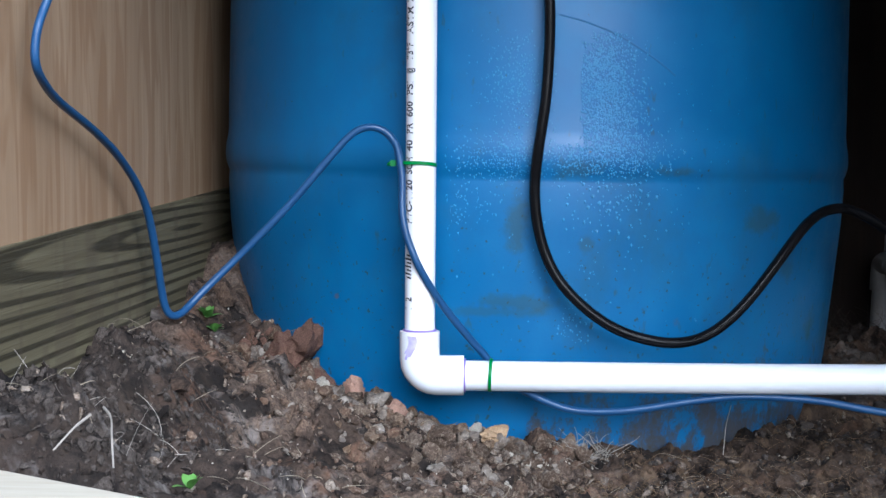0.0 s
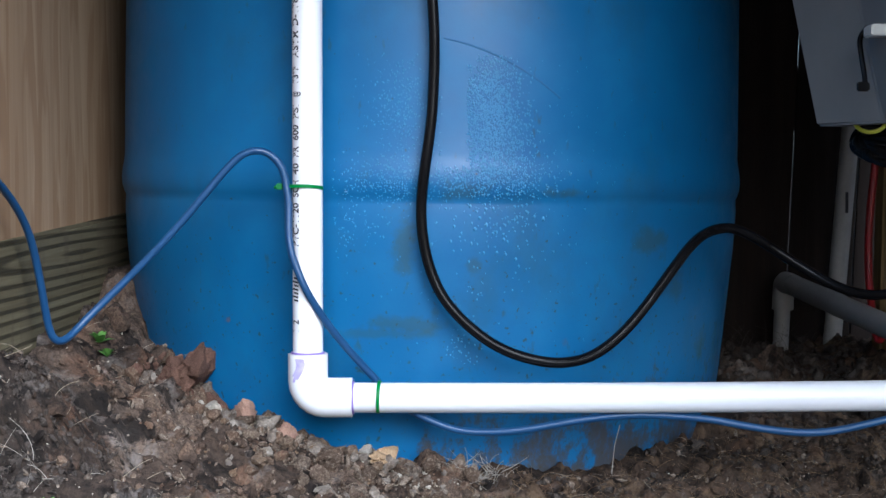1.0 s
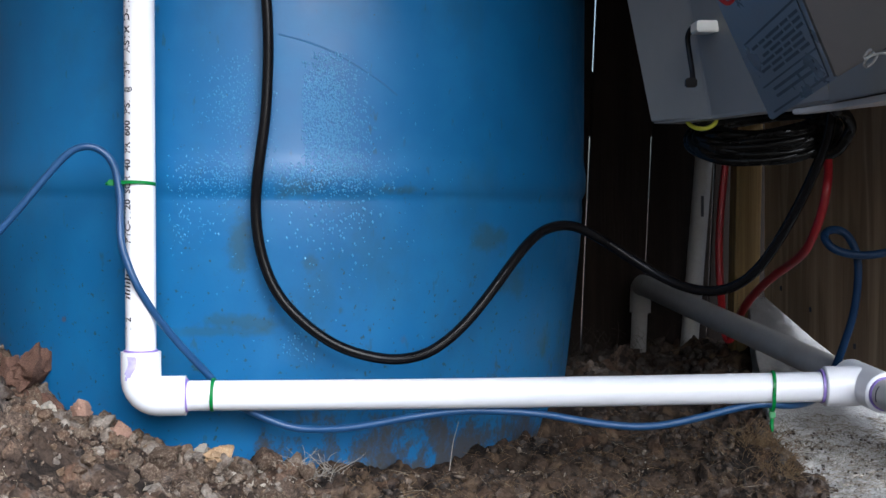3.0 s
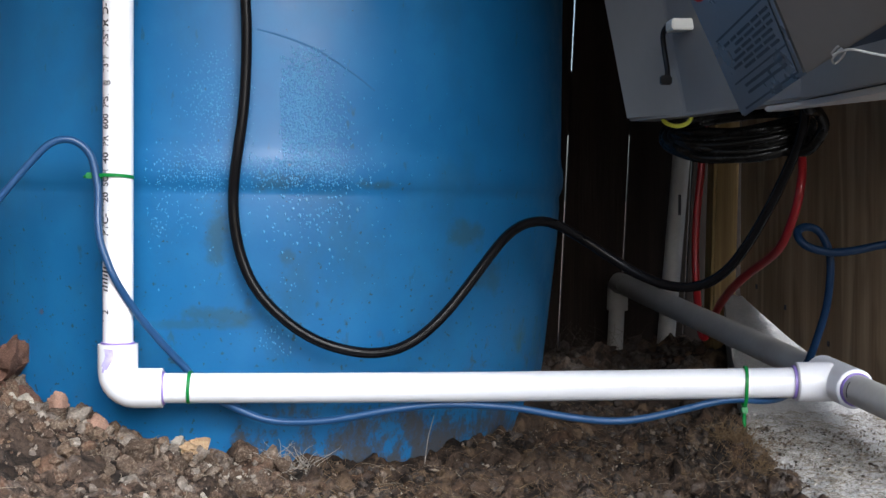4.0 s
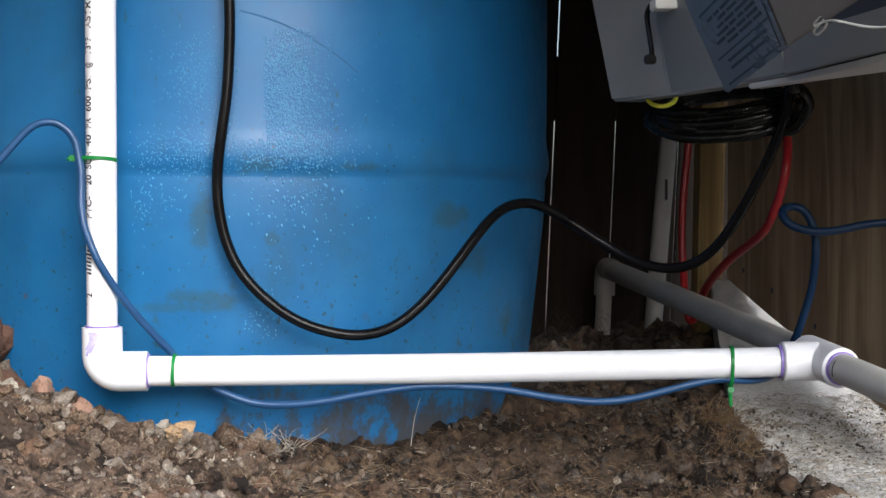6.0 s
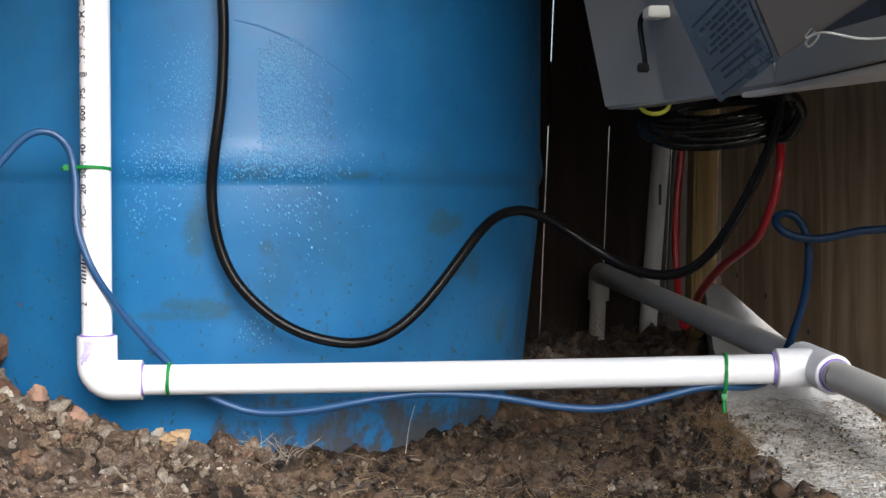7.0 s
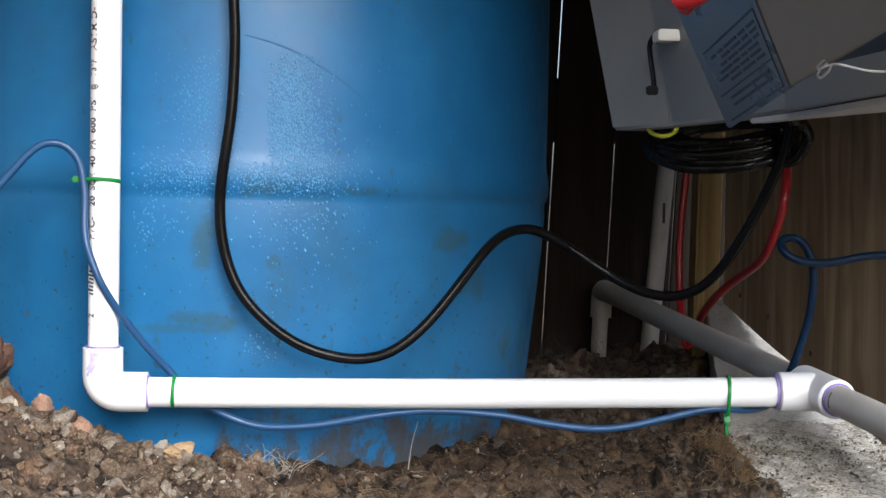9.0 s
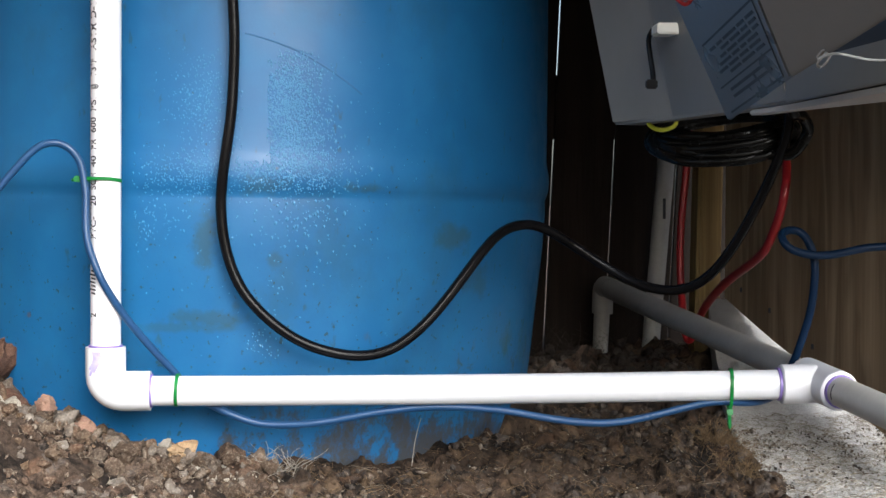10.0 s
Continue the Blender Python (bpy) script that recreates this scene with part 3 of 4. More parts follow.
seam = sweep([TEE - RUN * 0.040 + 1.02 * R * (Vector((-math.cos(a), 0, math.sin(a)))) for a in (radians(k) for k in range(-20, 50, 10))], 0.0004, 6)
part("pen_mark", seam, M_INK, front)
END = TEE + RUN * 0.567
# back pipe, elbow, drop and standing pipe: darkest copy, shade in the colour
back = part("back_pipe", straight(TEE + RUN * 0.02, END, R), M_PVCSHADE, pipework)
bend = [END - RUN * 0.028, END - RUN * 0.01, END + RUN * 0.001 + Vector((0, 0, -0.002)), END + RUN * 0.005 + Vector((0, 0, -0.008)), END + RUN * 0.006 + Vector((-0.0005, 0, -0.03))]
back_elbow = part("back_elbow", sweep(spline(bend, 4), 0.0112, 24), M_PVCSHADE, pipework)
part("drop_pipe", straight(bend[-1] + Vector((0, 0, 0.01)), bend[-1] + Vector((-0.006, 0, -0.13)), 0.0084), M_PVCSHADE, pipework)
far_pipe = tagged(part("standing_pipe", straight((0.503, 0.56, -0.06), (0.544, 0.56, 0.46), 0.0096), M_PVCSHADE), "dusty white plastic pipe standing by the fence, darkened for its shade", "pipe")
part("print_mark", box(0.5165, 0.5195, 0.5485, 0.5494, 0.118, 0.14, 0), M_INK, far_pipe)


# ---- printing on the riser ----
def pipe_text(words, z, width, turn=-31.0, size=0.0092):
    cu = bpy.data.curves.new("words", "FONT")
    cu.body, cu.size, cu.resolution_u, cu.offset = words, size, 3, 0.0002
    ob = new("words", cu)
    bpy.context.view_layer.update()
    src = ob.evaluated_get(bpy.context.evaluated_depsgraph_get()).to_mesh()
    bm = bmesh.new()
    bm.from_mesh(src)
    bpy.data.objects.remove(ob)
    wide = max(v.co.x for v in bm.verts)
    for v in bm.verts:
        a = radians(turn) - v.co.y / R
        zz = z + v.co.x * width / wide
        k = (zz - 0.02) / 0.6
        v.co = Vector((0.0025 * k + (R + 0.00015) * math.sin(a), 0.004 * k - (R + 0.00015) * math.cos(a), zz))
    return part("printed_word", bm, M_INK, riser, "black printed lettering", smooth=False)


for words, low, high in (("1", 0.046, 0.049), ("2", 0.053, 0.0562), ("PVC-1120", 0.108, 0.139), ("SCH", 0.143, 0.155), ("40", 0.159, 0.167), ("PR", 0.171, 0.179), ("600", 0.183, 0.194),
                         ("PSI", 0.198, 0.208), ("@", 0.2135, 0.2175), ("73\u00b0F", 0.223, 0.235), ("ASTM", 0.241, 0.26), ("D-1785", 0.263, 0.287)):
    pipe_text(words, low, high - low)
bm = bmesh.new()
for k in range(7):
    a0, a1 = radians(-31), radians(-56 - 10 * (k % 2))
    z0 = 0.069 + 0.0026 * k
    vs = [bm.verts.new(((R + 0.00015) * math.sin(a), -(R + 0.00015) * math.cos(a), zz)) for a, zz in ((a0, z0), (a1, z0 + 0.0008), (a1, z0 + 0.0021), (a0, z0 + 0.0013))]
    bm.faces.new(vs)
part("print_bars", bm, M_INK, riser, "black printed mark", smooth=False)


# ---- cable ties ----
def tie(centre, d, r, label, head_dir, tail=None, extra=None):
    """A nylon tie round a pipe: band, head, and a tail where one shows. d is the pipe's direction."""
    t = thing("cable_tie", label, "cable tie", "green cable ties")
    c, d = Vector(centre), Vector(d).normalized()
    u = Vector(head_dir) - d * d.dot(Vector(head_dir))
    u.normalize()
    w = d.cross(u)
    bm = bmesh.new()
    n, loops = 40, []
    for k in range(n):
        a = 2 * math.pi * k / n
        o = math.cos(a) * u + math.sin(a) * w
        rr = r + (extra or 0) * max(0.0, math.cos(a)) ** 4
        tilt = d * (0.0012 * math.sin(a))
        loops.append([bm.verts.new(c + o * (rr + e) + d * f + tilt) for e, f in ((0.0001, -0.0013), (0.0011, -0.0011), (0.0011, 0.0011), (0.0001, 0.0013))])
    for k in range(n):
        p0, p1 = loops[k], loops[(k + 1) % n]
        for i in range(4):
            bm.faces.new((p0[i], p0[(i + 1) % 4], p1[(i + 1) % 4], p1[i]))
    part("band", bm, M_GREEN, t)
    hc = c + u * (r + (extra or 0) + 0.0025)
    m = Matrix((u, w, d)).transposed()
    hb = box(-0.0025, 0.0025, -0.0022, 0.0028, -0.0022, 0.0022, 0.0007)
    for v in hb.verts:
        v.co = hc + m @ v.co
    part("head", hb, M_GREEN, t)
    if tail:
        line = spline([hc, hc + Vector(tail) * 0.5 + w * 0.001, hc + Vector(tail)], 5)
        part("tail", sweep(line, [0.0014] * (len(line) - 2) + [0.001, 0.0006], 6), M_GREEN, t)
    return t


tie((0, 0, 0.1497), (0.05, 0, 1), R, "green nylon cable tie holding blue tube to the riser", (-1, -0.15, 0.0), (-0.004, 0.001, -0.001), 0.006)
tie((0.0505, -0.002, 0.0006), (1, 0, 0.06), R, "green nylon cable tie round the white cross pipe", (0, 1, -0.3))
tie((0.446, -0.0183, 0.0039), (1, 0, -0.06), R, "green nylon cable tie with tail hanging under the cross pipe", (0.0, -0.2, -1), (0.0, -0.001, -0.012), 0.0065)

# ---- tubes and hoses ----
LINE = [(-0.155, -0.3, 0.32), (-0.163, -0.3, 0.275),
        (-0.177, -0.3, 0.237), (-0.179, -0.31, 0.224), (-0.181, -0.31, 0.213), (-0.181, -0.31, 0.202), (-0.182, -0.29, 0.193), (-0.186, -0.25, 0.185), (-0.185, -0.2, 0.175), (-0.184, -0.14, 0.16),
        (-0.181, -0.1, 0.142), (-0.178, -0.075, 0.122), (-0.177, -0.06, 0.1), (-0.176, -0.05, 0.079), (-0.175, -0.042, 0.059), (-0.173, -0.038, 0.048), (-0.169, -0.034, 0.044), (-0.164, -0.028, 0.046),
        (-0.155, -0.018, 0.057), (-0.136, -0.012, 0.076), (-0.121, -0.01, 0.091), (-0.104, -0.01, 0.108), (-0.088, -0.01, 0.125), (-0.072, -0.01, 0.144), (-0.06, -0.01, 0.158), (-0.048, -0.01, 0.171),
        (-0.04, -0.01, 0.175), (-0.033, -0.01, 0.176), (-0.026, -0.009, 0.174), (-0.021, -0.009, 0.17), (-0.016, -0.008, 0.163), (-0.014, -0.008, 0.153), (-0.012, -0.009, 0.141), (-0.012, -0.01, 0.13), (-0.012, -0.012, 0.118),
        (-0.01, -0.014, 0.104), (-0.006, -0.014, 0.093), (-0.0, -0.015, 0.078), (0.015, -0.006, 0.052), (0.035, 0.006, 0.026), (0.047, 0.014, 0.012), (0.056, 0.014, -0.0), (0.066, 0.006, -0.007), (0.085, 0.001, -0.016),
        (0.105, 0.0, -0.024), (0.125, -0.002, -0.025), (0.145, -0.004, -0.024), (0.165, -0.005, -0.021), (0.186, -0.006, -0.017), (0.206, -0.007, -0.014), (0.226, -0.008, -0.012), (0.246, -0.009, -0.012), (0.266, -0.01, -0.013),
        (0.287, -0.01, -0.015), (0.307, -0.011, -0.019), (0.327, -0.012, -0.022), (0.348, -0.014, -0.024), (0.368, -0.015, -0.023), (0.388, -0.016, -0.019), (0.408, -0.017, -0.014), (0.429, -0.018, -0.009), (0.443, -0.019, -0.008),
        (0.459, -0.014, -0.01), (0.474, -0.004, -0.01), (0.487, 0.006, -0.006), (0.497, 0.018, 0.004)]
LOOP = [(0.499, 0.022, 0.006), (0.503, 0.016, 0.017), (0.507, 0.01, 0.034), (0.512, 0.005, 0.055), (0.513, 0.0, 0.077), (0.513, 0.0, 0.093), (0.509, 0.0, 0.105), (0.503, 0.0, 0.113), (0.495, 0.0, 0.115),
        (0.488, -0.004, 0.113), (0.486, -0.008, 0.109), (0.489, -0.012, 0.103), (0.497, -0.012, 0.099), (0.513, -0.012, 0.096), (0.534, -0.01, 0.099), (0.547, -0.01, 0.102), (0.564, -0.01, 0.103), (0.6, -0.012, 0.105)]
run = relax(spline(LINE, 6), 12)
tagged(part("tube", sweep(run, [0.0023 + 0.0004 * min(1, max(0, (k - 24) / 42)) for k in range(len(run))], 12), M_TUBE), "thin translucent blue plastic tube tied along the white pipes", "tube")
tagged(part("tube", sweep(relax(spline(LOOP, 6), 10), 0.003, 12), M_TUBESHADE), "thin blue tube curling up beside the plywood wall, shade put into its colour", "tube")

HOSE = [(0.083, 0.005, 0.5), (0.087, 0.004, 0.33), (0.09, 0.004, 0.279), (0.091, 0.004, 0.259), (0.091, 0.004, 0.238), (0.09, 0.004, 0.218), (0.089, 0.003, 0.198), (0.086, 0.003, 0.178), (0.083, 0.003, 0.158),
        (0.081, 0.006, 0.14), (0.081, 0.006, 0.124), (0.083, 0.006, 0.107), (0.087, 0.006, 0.091), (0.094, 0.005, 0.074), (0.105, 0.004, 0.059), (0.125, 0.004, 0.041), (0.145, 0.005, 0.03), (0.165, 0.006, 0.025),
        (0.178, 0.008, 0.023), (0.192, 0.011, 0.024), (0.207, 0.016, 0.028), (0.228, 0.024, 0.043), (0.249, 0.034, 0.067), (0.272, 0.047, 0.097), (0.283, 0.056, 0.108), (0.295, 0.066, 0.116), (0.309, 0.076, 0.118),
        (0.321, 0.082, 0.117), (0.342, 0.09, 0.106), (0.364, 0.09, 0.091), (0.386, 0.083, 0.077), (0.405, 0.068, 0.068), (0.424, 0.054, 0.067), (0.442, 0.038, 0.075), (0.459, 0.02, 0.102), (0.477, 0.006, 0.143),
        (0.481, 0.0, 0.157), (0.486, -0.006, 0.171), (0.489, -0.015, 0.19), (0.488, -0.02, 0.21), (0.486, -0.03, 0.26)]
tagged(part("hose", sweep(relax(spline(HOSE, 6), 24), 0.0039, 16), M_BLACK), "glossy black rubber hose looping in front of the drum", "hose")

REDLINE = [(0.514, 0.4, 0.3), (0.509, 0.4, 0.174), (0.505, 0.4, 0.14), (0.502, 0.4, 0.096), (0.503, 0.4, 0.057), (0.501, 0.38, 0.03), (0.498, 0.36, 0.013), (0.501, 0.355, 0.002), (0.504, 0.35, 0.009),
           (0.504, 0.32, 0.031), (0.5, 0.25, 0.054), (0.505, 0.2, 0.073), (0.511, 0.14, 0.09), (0.512, 0.115, 0.105), (0.514, 0.1, 0.121), (0.515, 0.09, 0.135), (0.517, 0.09, 0.148), (0.521, 0.1, 0.161),
           (0.522, 0.11, 0.177), (0.52, 0.125, 0.206)]
tagged(part("red_hose", sweep(relax(spline(REDLINE, 6), 12), 0.0037, 12), M_REDHOSE), "thin red hose hanging in a loop before the fence", "hose")

# coiled cable under the enclosure
coil = thing("cable_coil", "bundle of coiled black cable hanging under the grey enclosure", "cable")
rng = random.Random(5)
for k in range(11):
    pts = []
    sag, wide = 0.007 + 0.0021 * k + rng.uniform(-0.0015, 0.0015), 0.043 + 0.0009 * k + rng.uniform(-0.003, 0.003)
    for i in range(15):
        a = 2 * math.pi * i / 14
        c, s = math.cos(a), math.sin(a)
        pts.append((0.452 + wide * c + rng.uniform(-0.001, 0.001), 0.03 - 0.01 * c - 0.026 * s + rng.uniform(-0.003, 0.003), 0.193 - sag * (0.3 + 0.75 * s) + 0.006 * c + rng.uniform(-0.001, 0.001)))
    pts[-1] = pts[0]
    part("cable_loop", sweep(spline(pts, 5), 0.0037, 12), M_CABLE, coil)
part("cable_knot", sweep(spline([(0.478, -0.05, 0.225), (0.482, -0.045, 0.2), (0.494, -0.03, 0.196), (0.501, -0.02, 0.186), (0.494, -0.01, 0.171), (0.482, 0.0, 0.17), (0.464, 0.012, 0.172), (0.44, 0.03, 0.18), (0.42, 0.06, 0.19)], 6), 0.0042, 10), M_CABLE, coil)
tagged(part("yellow_ring", sweep(spline([(0.402 + 0.011 * math.cos(a), 0.012, 0.1955 + 0.0075 * math.sin(a)) for a in (radians(30 * k) for k in range(13))], 4), 0.0016, 8), M_YELLOW),
       "yellow-green plastic ring among the cables", "ring")

# ---- grey enclosure on the wall ----
enclosure = thing("enclosure", "grey plastic equipment enclosure fixed to the plywood wall", "enclosure")
LOW = [(0.37, 0.042), (0.40, -0.03), (0.415, -0.13), (0.429, -0.218), (0.44, -0.222), (0.432, -0.135), (0.395, 0.05)]
HIGH = [(x - 0.032, y + 0.028) for x, y in LOW[:4]] + [(0.45, -0.19), (0.43, -0.1), (0.375, 0.085)]
bm = bmesh.new()
rings = [[bm.verts.new((x, y, z)) for x, y in r] for r, z in ((LOW, 0.193), (HIGH, 0.38), (HIGH, 0.43))]
bm.faces.new(rings[0]), bm.faces.new(rings[2][::-1])
for i in range(len(LOW)):
    j = (i + 1) % len(LOW)
    for a, b in zip(rings, rings[1:]):
        bm.faces.new((a[i], a[j], b[j], b[i]))
bmesh.ops.bevel(bm, geom=bm.edges[:], offset=0.002, segments=3, affect="EDGES")
part("enclosure_body", bm, M_GREY, enclosure, smooth=False)
# open side compartment: low front rim, floor, back, end and top; its unseen far wedge is added to shade the tee
part("compartment_rim", plate([(0.4295, -0.2185, 0.193), (0.438, -0.55, 0.193), (0.438, -0.55, 0.2135), (0.4295, -0.2185, 0.2155)], -0.003, 0.0008), M_GREY, enclosure, smooth=False)
WEDGE = [(0.4325, -0.2225), (0.4405, -0.5495), (0.555, -0.5495), (0.46, -0.3), (0.4435, -0.2265)]
part("compartment_floor", plate([(x, y, 0.197) for x, y in WEDGE], 0.003, 0), M_RECESS, enclosure, smooth=False)
part("compartment_back", plate([(0.444, -0.2265, 0.197), (0.46, -0.3, 0.197), (0.46, -0.3, 0.396), (0.444, -0.2265, 0.396)], 0.003, 0), M_RECESS, enclosure, "inside of the open compartment, its shade put into the colour", smooth=False)
part("compartment_back", plate([(0.46, -0.3, 0.197), (0.558, -0.5495, 0.197), (0.558, -0.5495, 0.396), (0.46, -0.3, 0.396)], 0.003, 0), M_RECESS, enclosure, "inside of the open compartment, its shade put into the colour", smooth=False)
part("compartment_end", box(0.4385, 0.56, -0.554, -0.5505, 0.194, 0.397, 0), M_GREY, enclosure)
part("compartment_top", box(0.4285, 0.56, -0.554, -0.3005, 0.3975, 0.4, 0), M_GREY, enclosure)
FOOT = [(0.421, -0.16), (0.43, -0.218), (0.438, -0.55), (0.555, -0.55), (0.459, -0.3), (0.4425, -0.232), (0.43, -0.165)]
part("bottom_flange", plate([(x, y, 0.1925) for x, y in FOOT], 0.0035, 0.0008), M_LITEDGE, enclosure, "bottom flange with the lit underside put into its pale colour", smooth=False)
# unseen board added to keep sun off the tee and right-hand soil
part("shade_shelf", box(0.43, 0.67, -0.3, 0.04, 0.40, 0.415), M_GREY, enclosure)
# added out of view, blocks high sun from the tee and front pipe
tagged(part("shade_board_side", box(0.55, 0.84, -0.62, 0.03, 0.4205, 0.435), M_ROOF), "unseen board added beside the enclosure to shade the tee", "roof", kind="structure")
part("bottom_seam", sweep(spline([(0.4325, -0.255, 0.1975), (0.4345, -0.29, 0.1975), (0.436, -0.315, 0.198)], 3), 0.0007, 6), M_INK, enclosure)

A, B = Vector((0.392, -0.22, 0.182)), Vector((0.388, -0.36, 0.196))
RISE = Vector((-0.046, -0.05, 0.069)) * 1.4
C, D4 = B + RISE, A + RISE
lid = part("lid", plate([A, B, C, D4], 0.003), M_LABEL, enclosure, "bluish grey hanging lid with a printed label", smooth=False)
OUT = Vector((0.026, -0.2, 0.036))
part("lid_side", plate([B, B + OUT, C + OUT, C], 0.003), M_GREY, lid, smooth=False)
LN = (B - A).cross(D4 - A).normalized()
if LN.x > 0:
    LN = -LN


def on_lid(u, v):
    return (A.lerp(B, u)).lerp(D4.lerp(C, u), 0.74 * v) + LN * 0.00025


def bar(u0, v0, u1, v1, w):
    a, b = on_lid(u0, v0), on_lid(u1, v1)
    side = (b - a).cross(LN).normalized() * w / 2
    return plate([a - side, b - side, b + side, a + side], 0.0002, 0)


for a, b, c, d, w in ((0.12, 0.04, 0.94, 0.04, 0.0012), (0.12, 0.53, 0.94, 0.53, 0.0012), (0.94, 0.04, 0.94, 0.53, 0.0012), (0.12, 0.22, 0.94, 0.22, 0.001)):
    part("label_line", bar(a, b, c, d, w), M_PRINT, lid, smooth=False)
for k in range(6):
    v = 0.47 - 0.04 * k
    u = 0.2 + 0.05 * ((k * 7) % 4)
    while u < 0.85:
        e = min(0.9, u + rng.uniform(0.08, 0.2))
        part("label_bar", bar(u, v, e, v, 0.0017), M_PRINT, lid, smooth=False)
        u = e + 0.03
for k in range(2):
    part("label_bar", bar(0.25, 0.17 - 0.05 * k, 0.85, 0.17 - 0.05 * k, 0.0017), M_PRINT, lid, smooth=False)

clip = part("clip", box(0.382, 0.399, -0.066, -0.044, 0.2498, 0.2575, 0.001), M_CLIP, enclosure, "cream plastic clip")
strap = part("strap", sweep(spline([(0.386, -0.04, 0.258), (0.382, -0.036, 0.25), (0.383, -0.036, 0.238), (0.3845, -0.038, 0.226), (0.3845, -0.04, 0.219)], 5), 0.0019, 8), M_BLACK, enclosure, "black cable tie")
part("strap_head", box(0.379, 0.387, -0.044, -0.038, 0.214, 0.2205, 0.001), M_BLACK, strap)
part("red_wire", sweep(spline([(0.3256, -0.3532, 0.2465), (0.3293, -0.356, 0.2382), (0.3348, -0.3578, 0.2327), (0.3385, -0.3578, 0.2364), (0.3385, -0.3624, 0.2465)], 5), 0.0011, 8), M_REDCAP, enclosure, "red wire")
part("red_cap", sweep(spline([(0.3278, -0.367, 0.2375), (0.3342, -0.3716, 0.2384), (0.3407, -0.3762, 0.2398)], 4), [0.0036, 0.0046, 0.0051, 0.0053, 0.0053, 0.0052, 0.0049, 0.0044, 0.0034], 12), M_REDCAP, enclosure, "red wire cap")
bm = box(-0.0068, 0.0068, -0.005, 0.005, -0.0042, 0.0042, 0.0014)
bmesh.ops.transform(bm, matrix=pose(0.3475, -0.388, 0.2432, 0, -14, 10), verts=bm.verts)
part("wire_connector", bm, M_CLIP, enclosure, "white plastic wire connector")
knot = thing("string", "frayed white string knotted at the lid corner", "string")
part("cord", sweep(relax(spline([(0.386, -0.41, 0.201), (0.39, -0.41, 0.203), (0.395, -0.41, 0.204), (0.403, -0.41, 0.2025), (0.411, -0.41, 0.201), (0.422, -0.41, 0.201), (0.438, -0.41, 0.203), (0.46, -0.41, 0.207)], 5), 4), 0.00065, 6), M_STRING, knot)
part("knot", sweep(spline([(0.389, -0.4, 0.203), (0.391, -0.403, 0.206), (0.3945, -0.402, 0.2055), (0.3945, -0.4, 0.202), (0.391, -0.399, 0.1985), (0.3885, -0.402, 0.2), (0.3915, -0.404, 0.204), (0.396, -0.4, 0.208)], 5), 0.00065, 6), M_STRING, knot)

# ---- concrete block by the wall ----
rows = [(0.49, 0.553, 0.574, 0.034), (0.42, 0.54, 0.58, 0.005), (0.36, 0.530, 0.586, -0.018), (0.25, 0.512, 0.598, -0.052), (0.2, 0.508, 0.603, -0.067), (0.1, 0.505, 0.614, -0.088), (-0.05, 0.5, 0.63, -0.112), (-0.3, 0.49, 0.655, -0.135)]
bm = bmesh.new()
top, low = [], []
for k in range(len(rows) - 1):
    y0, l0, r0, z0 = rows[k]
    y1, l1, r1, z1 = rows[k + 1]
    r0, r1 = r0 + 0.14, r1 + 0.14
    n = max(2, int((y0 - y1) / 0.003))
    for i in range(n + (k == len(rows) - 2)):
        s = i / n
        line = []
        for j in range(65):
            u = j / 64
            x = (l0 + (l1 - l0) * s) * (1 - u) + (r0 + (r1 - r0) * s) * u
            y = y0 + (y1 - y0) * s
            z = z0 + (z1 - z0) * s + 0.003 * noise.noise(Vector((x, y, 2)) * 60) + 0.0024 * noise.noise(Vector((x, y, 7)) * 170) + 0.0016 * noise.noise(Vector((x, y, 5)) * 330)
            line.append(bm.verts.new((x, y, z)))
        top.append(line)
low = [[bm.verts.new((v.co.x, v.co.y, -0.2)) for v in (line[0], line[-1])] for line in top]
for a, b, c, d in zip(top, top[1:], low, low[1:]):
    for j in range(64):
        bm.faces.new((a[j], a[j + 1], b[j + 1], b[j]))
    bm.faces.new((a[0], b[0], d[0], c[0])), bm.faces.new((a[64], c[1], d[1], b[64]))
bm.faces.new(top[0][::-1] + [low[0][0], low[0][1]])
block = tagged(part("concrete_block", bm, M_CONCRETE), "rough grey concrete block sloping down along the plywood wall", "concrete block")

# the plywood panel stops above the concrete; its unseen front, cut high, is added to shade the tee and let sun onto the
# concrete
GAP = [(0.49, 0.036), (0.42, 0.018), (0.36, 0.003), (0.3, -0.01), (0.25, -0.022), (0.2, -0.036), (0.15, -0.047), (0.1, -0.058), (0.05, -0.07), (0.045, 0.13), (-0.6, 0.15)]
bm = bmesh.new()
face, rear = [], []
for y, z in GAP + [(-0.6, 0.42), (0.49, 0.42)]:
    face.append(bm.verts.new((wall_r(y), y, z)))
    rear.append(bm.verts.new((wall_r(y) + 0.012, y, z)))
bm.faces.new(face), bm.faces.new(rear[::-1])
for a in range(len(face)):
    b = (a + 1) % len(face)
    bm.faces.new((face[a], rear[a], rear[b], face[b]))
wall_right = tagged(part("wall_right", bm, M_PLY_R, smooth=False), "dim brown plywood wall panel with vertical grain", "wall", kind="structure")
for y, z in ((0.444, 0.047), (0.368, 0.031), (0.266, 0.005)):
    x = wall_r(y)
    part("nail_hole", box(x - 0.0006, x + 0.0006, y - 0.003, y + 0.003, z - 0.0025, z + 0.0025, 0.0004), M_INK, wall_right)

# ---- timber in front ----
bm = box(0, 0.5, -0.09, 0, -0.038, 0, 0.002)
bmesh.ops.transform(bm, matrix=pose(-0.205, -0.413, 0.02, 0, 0, -34.5), verts=bm.verts)
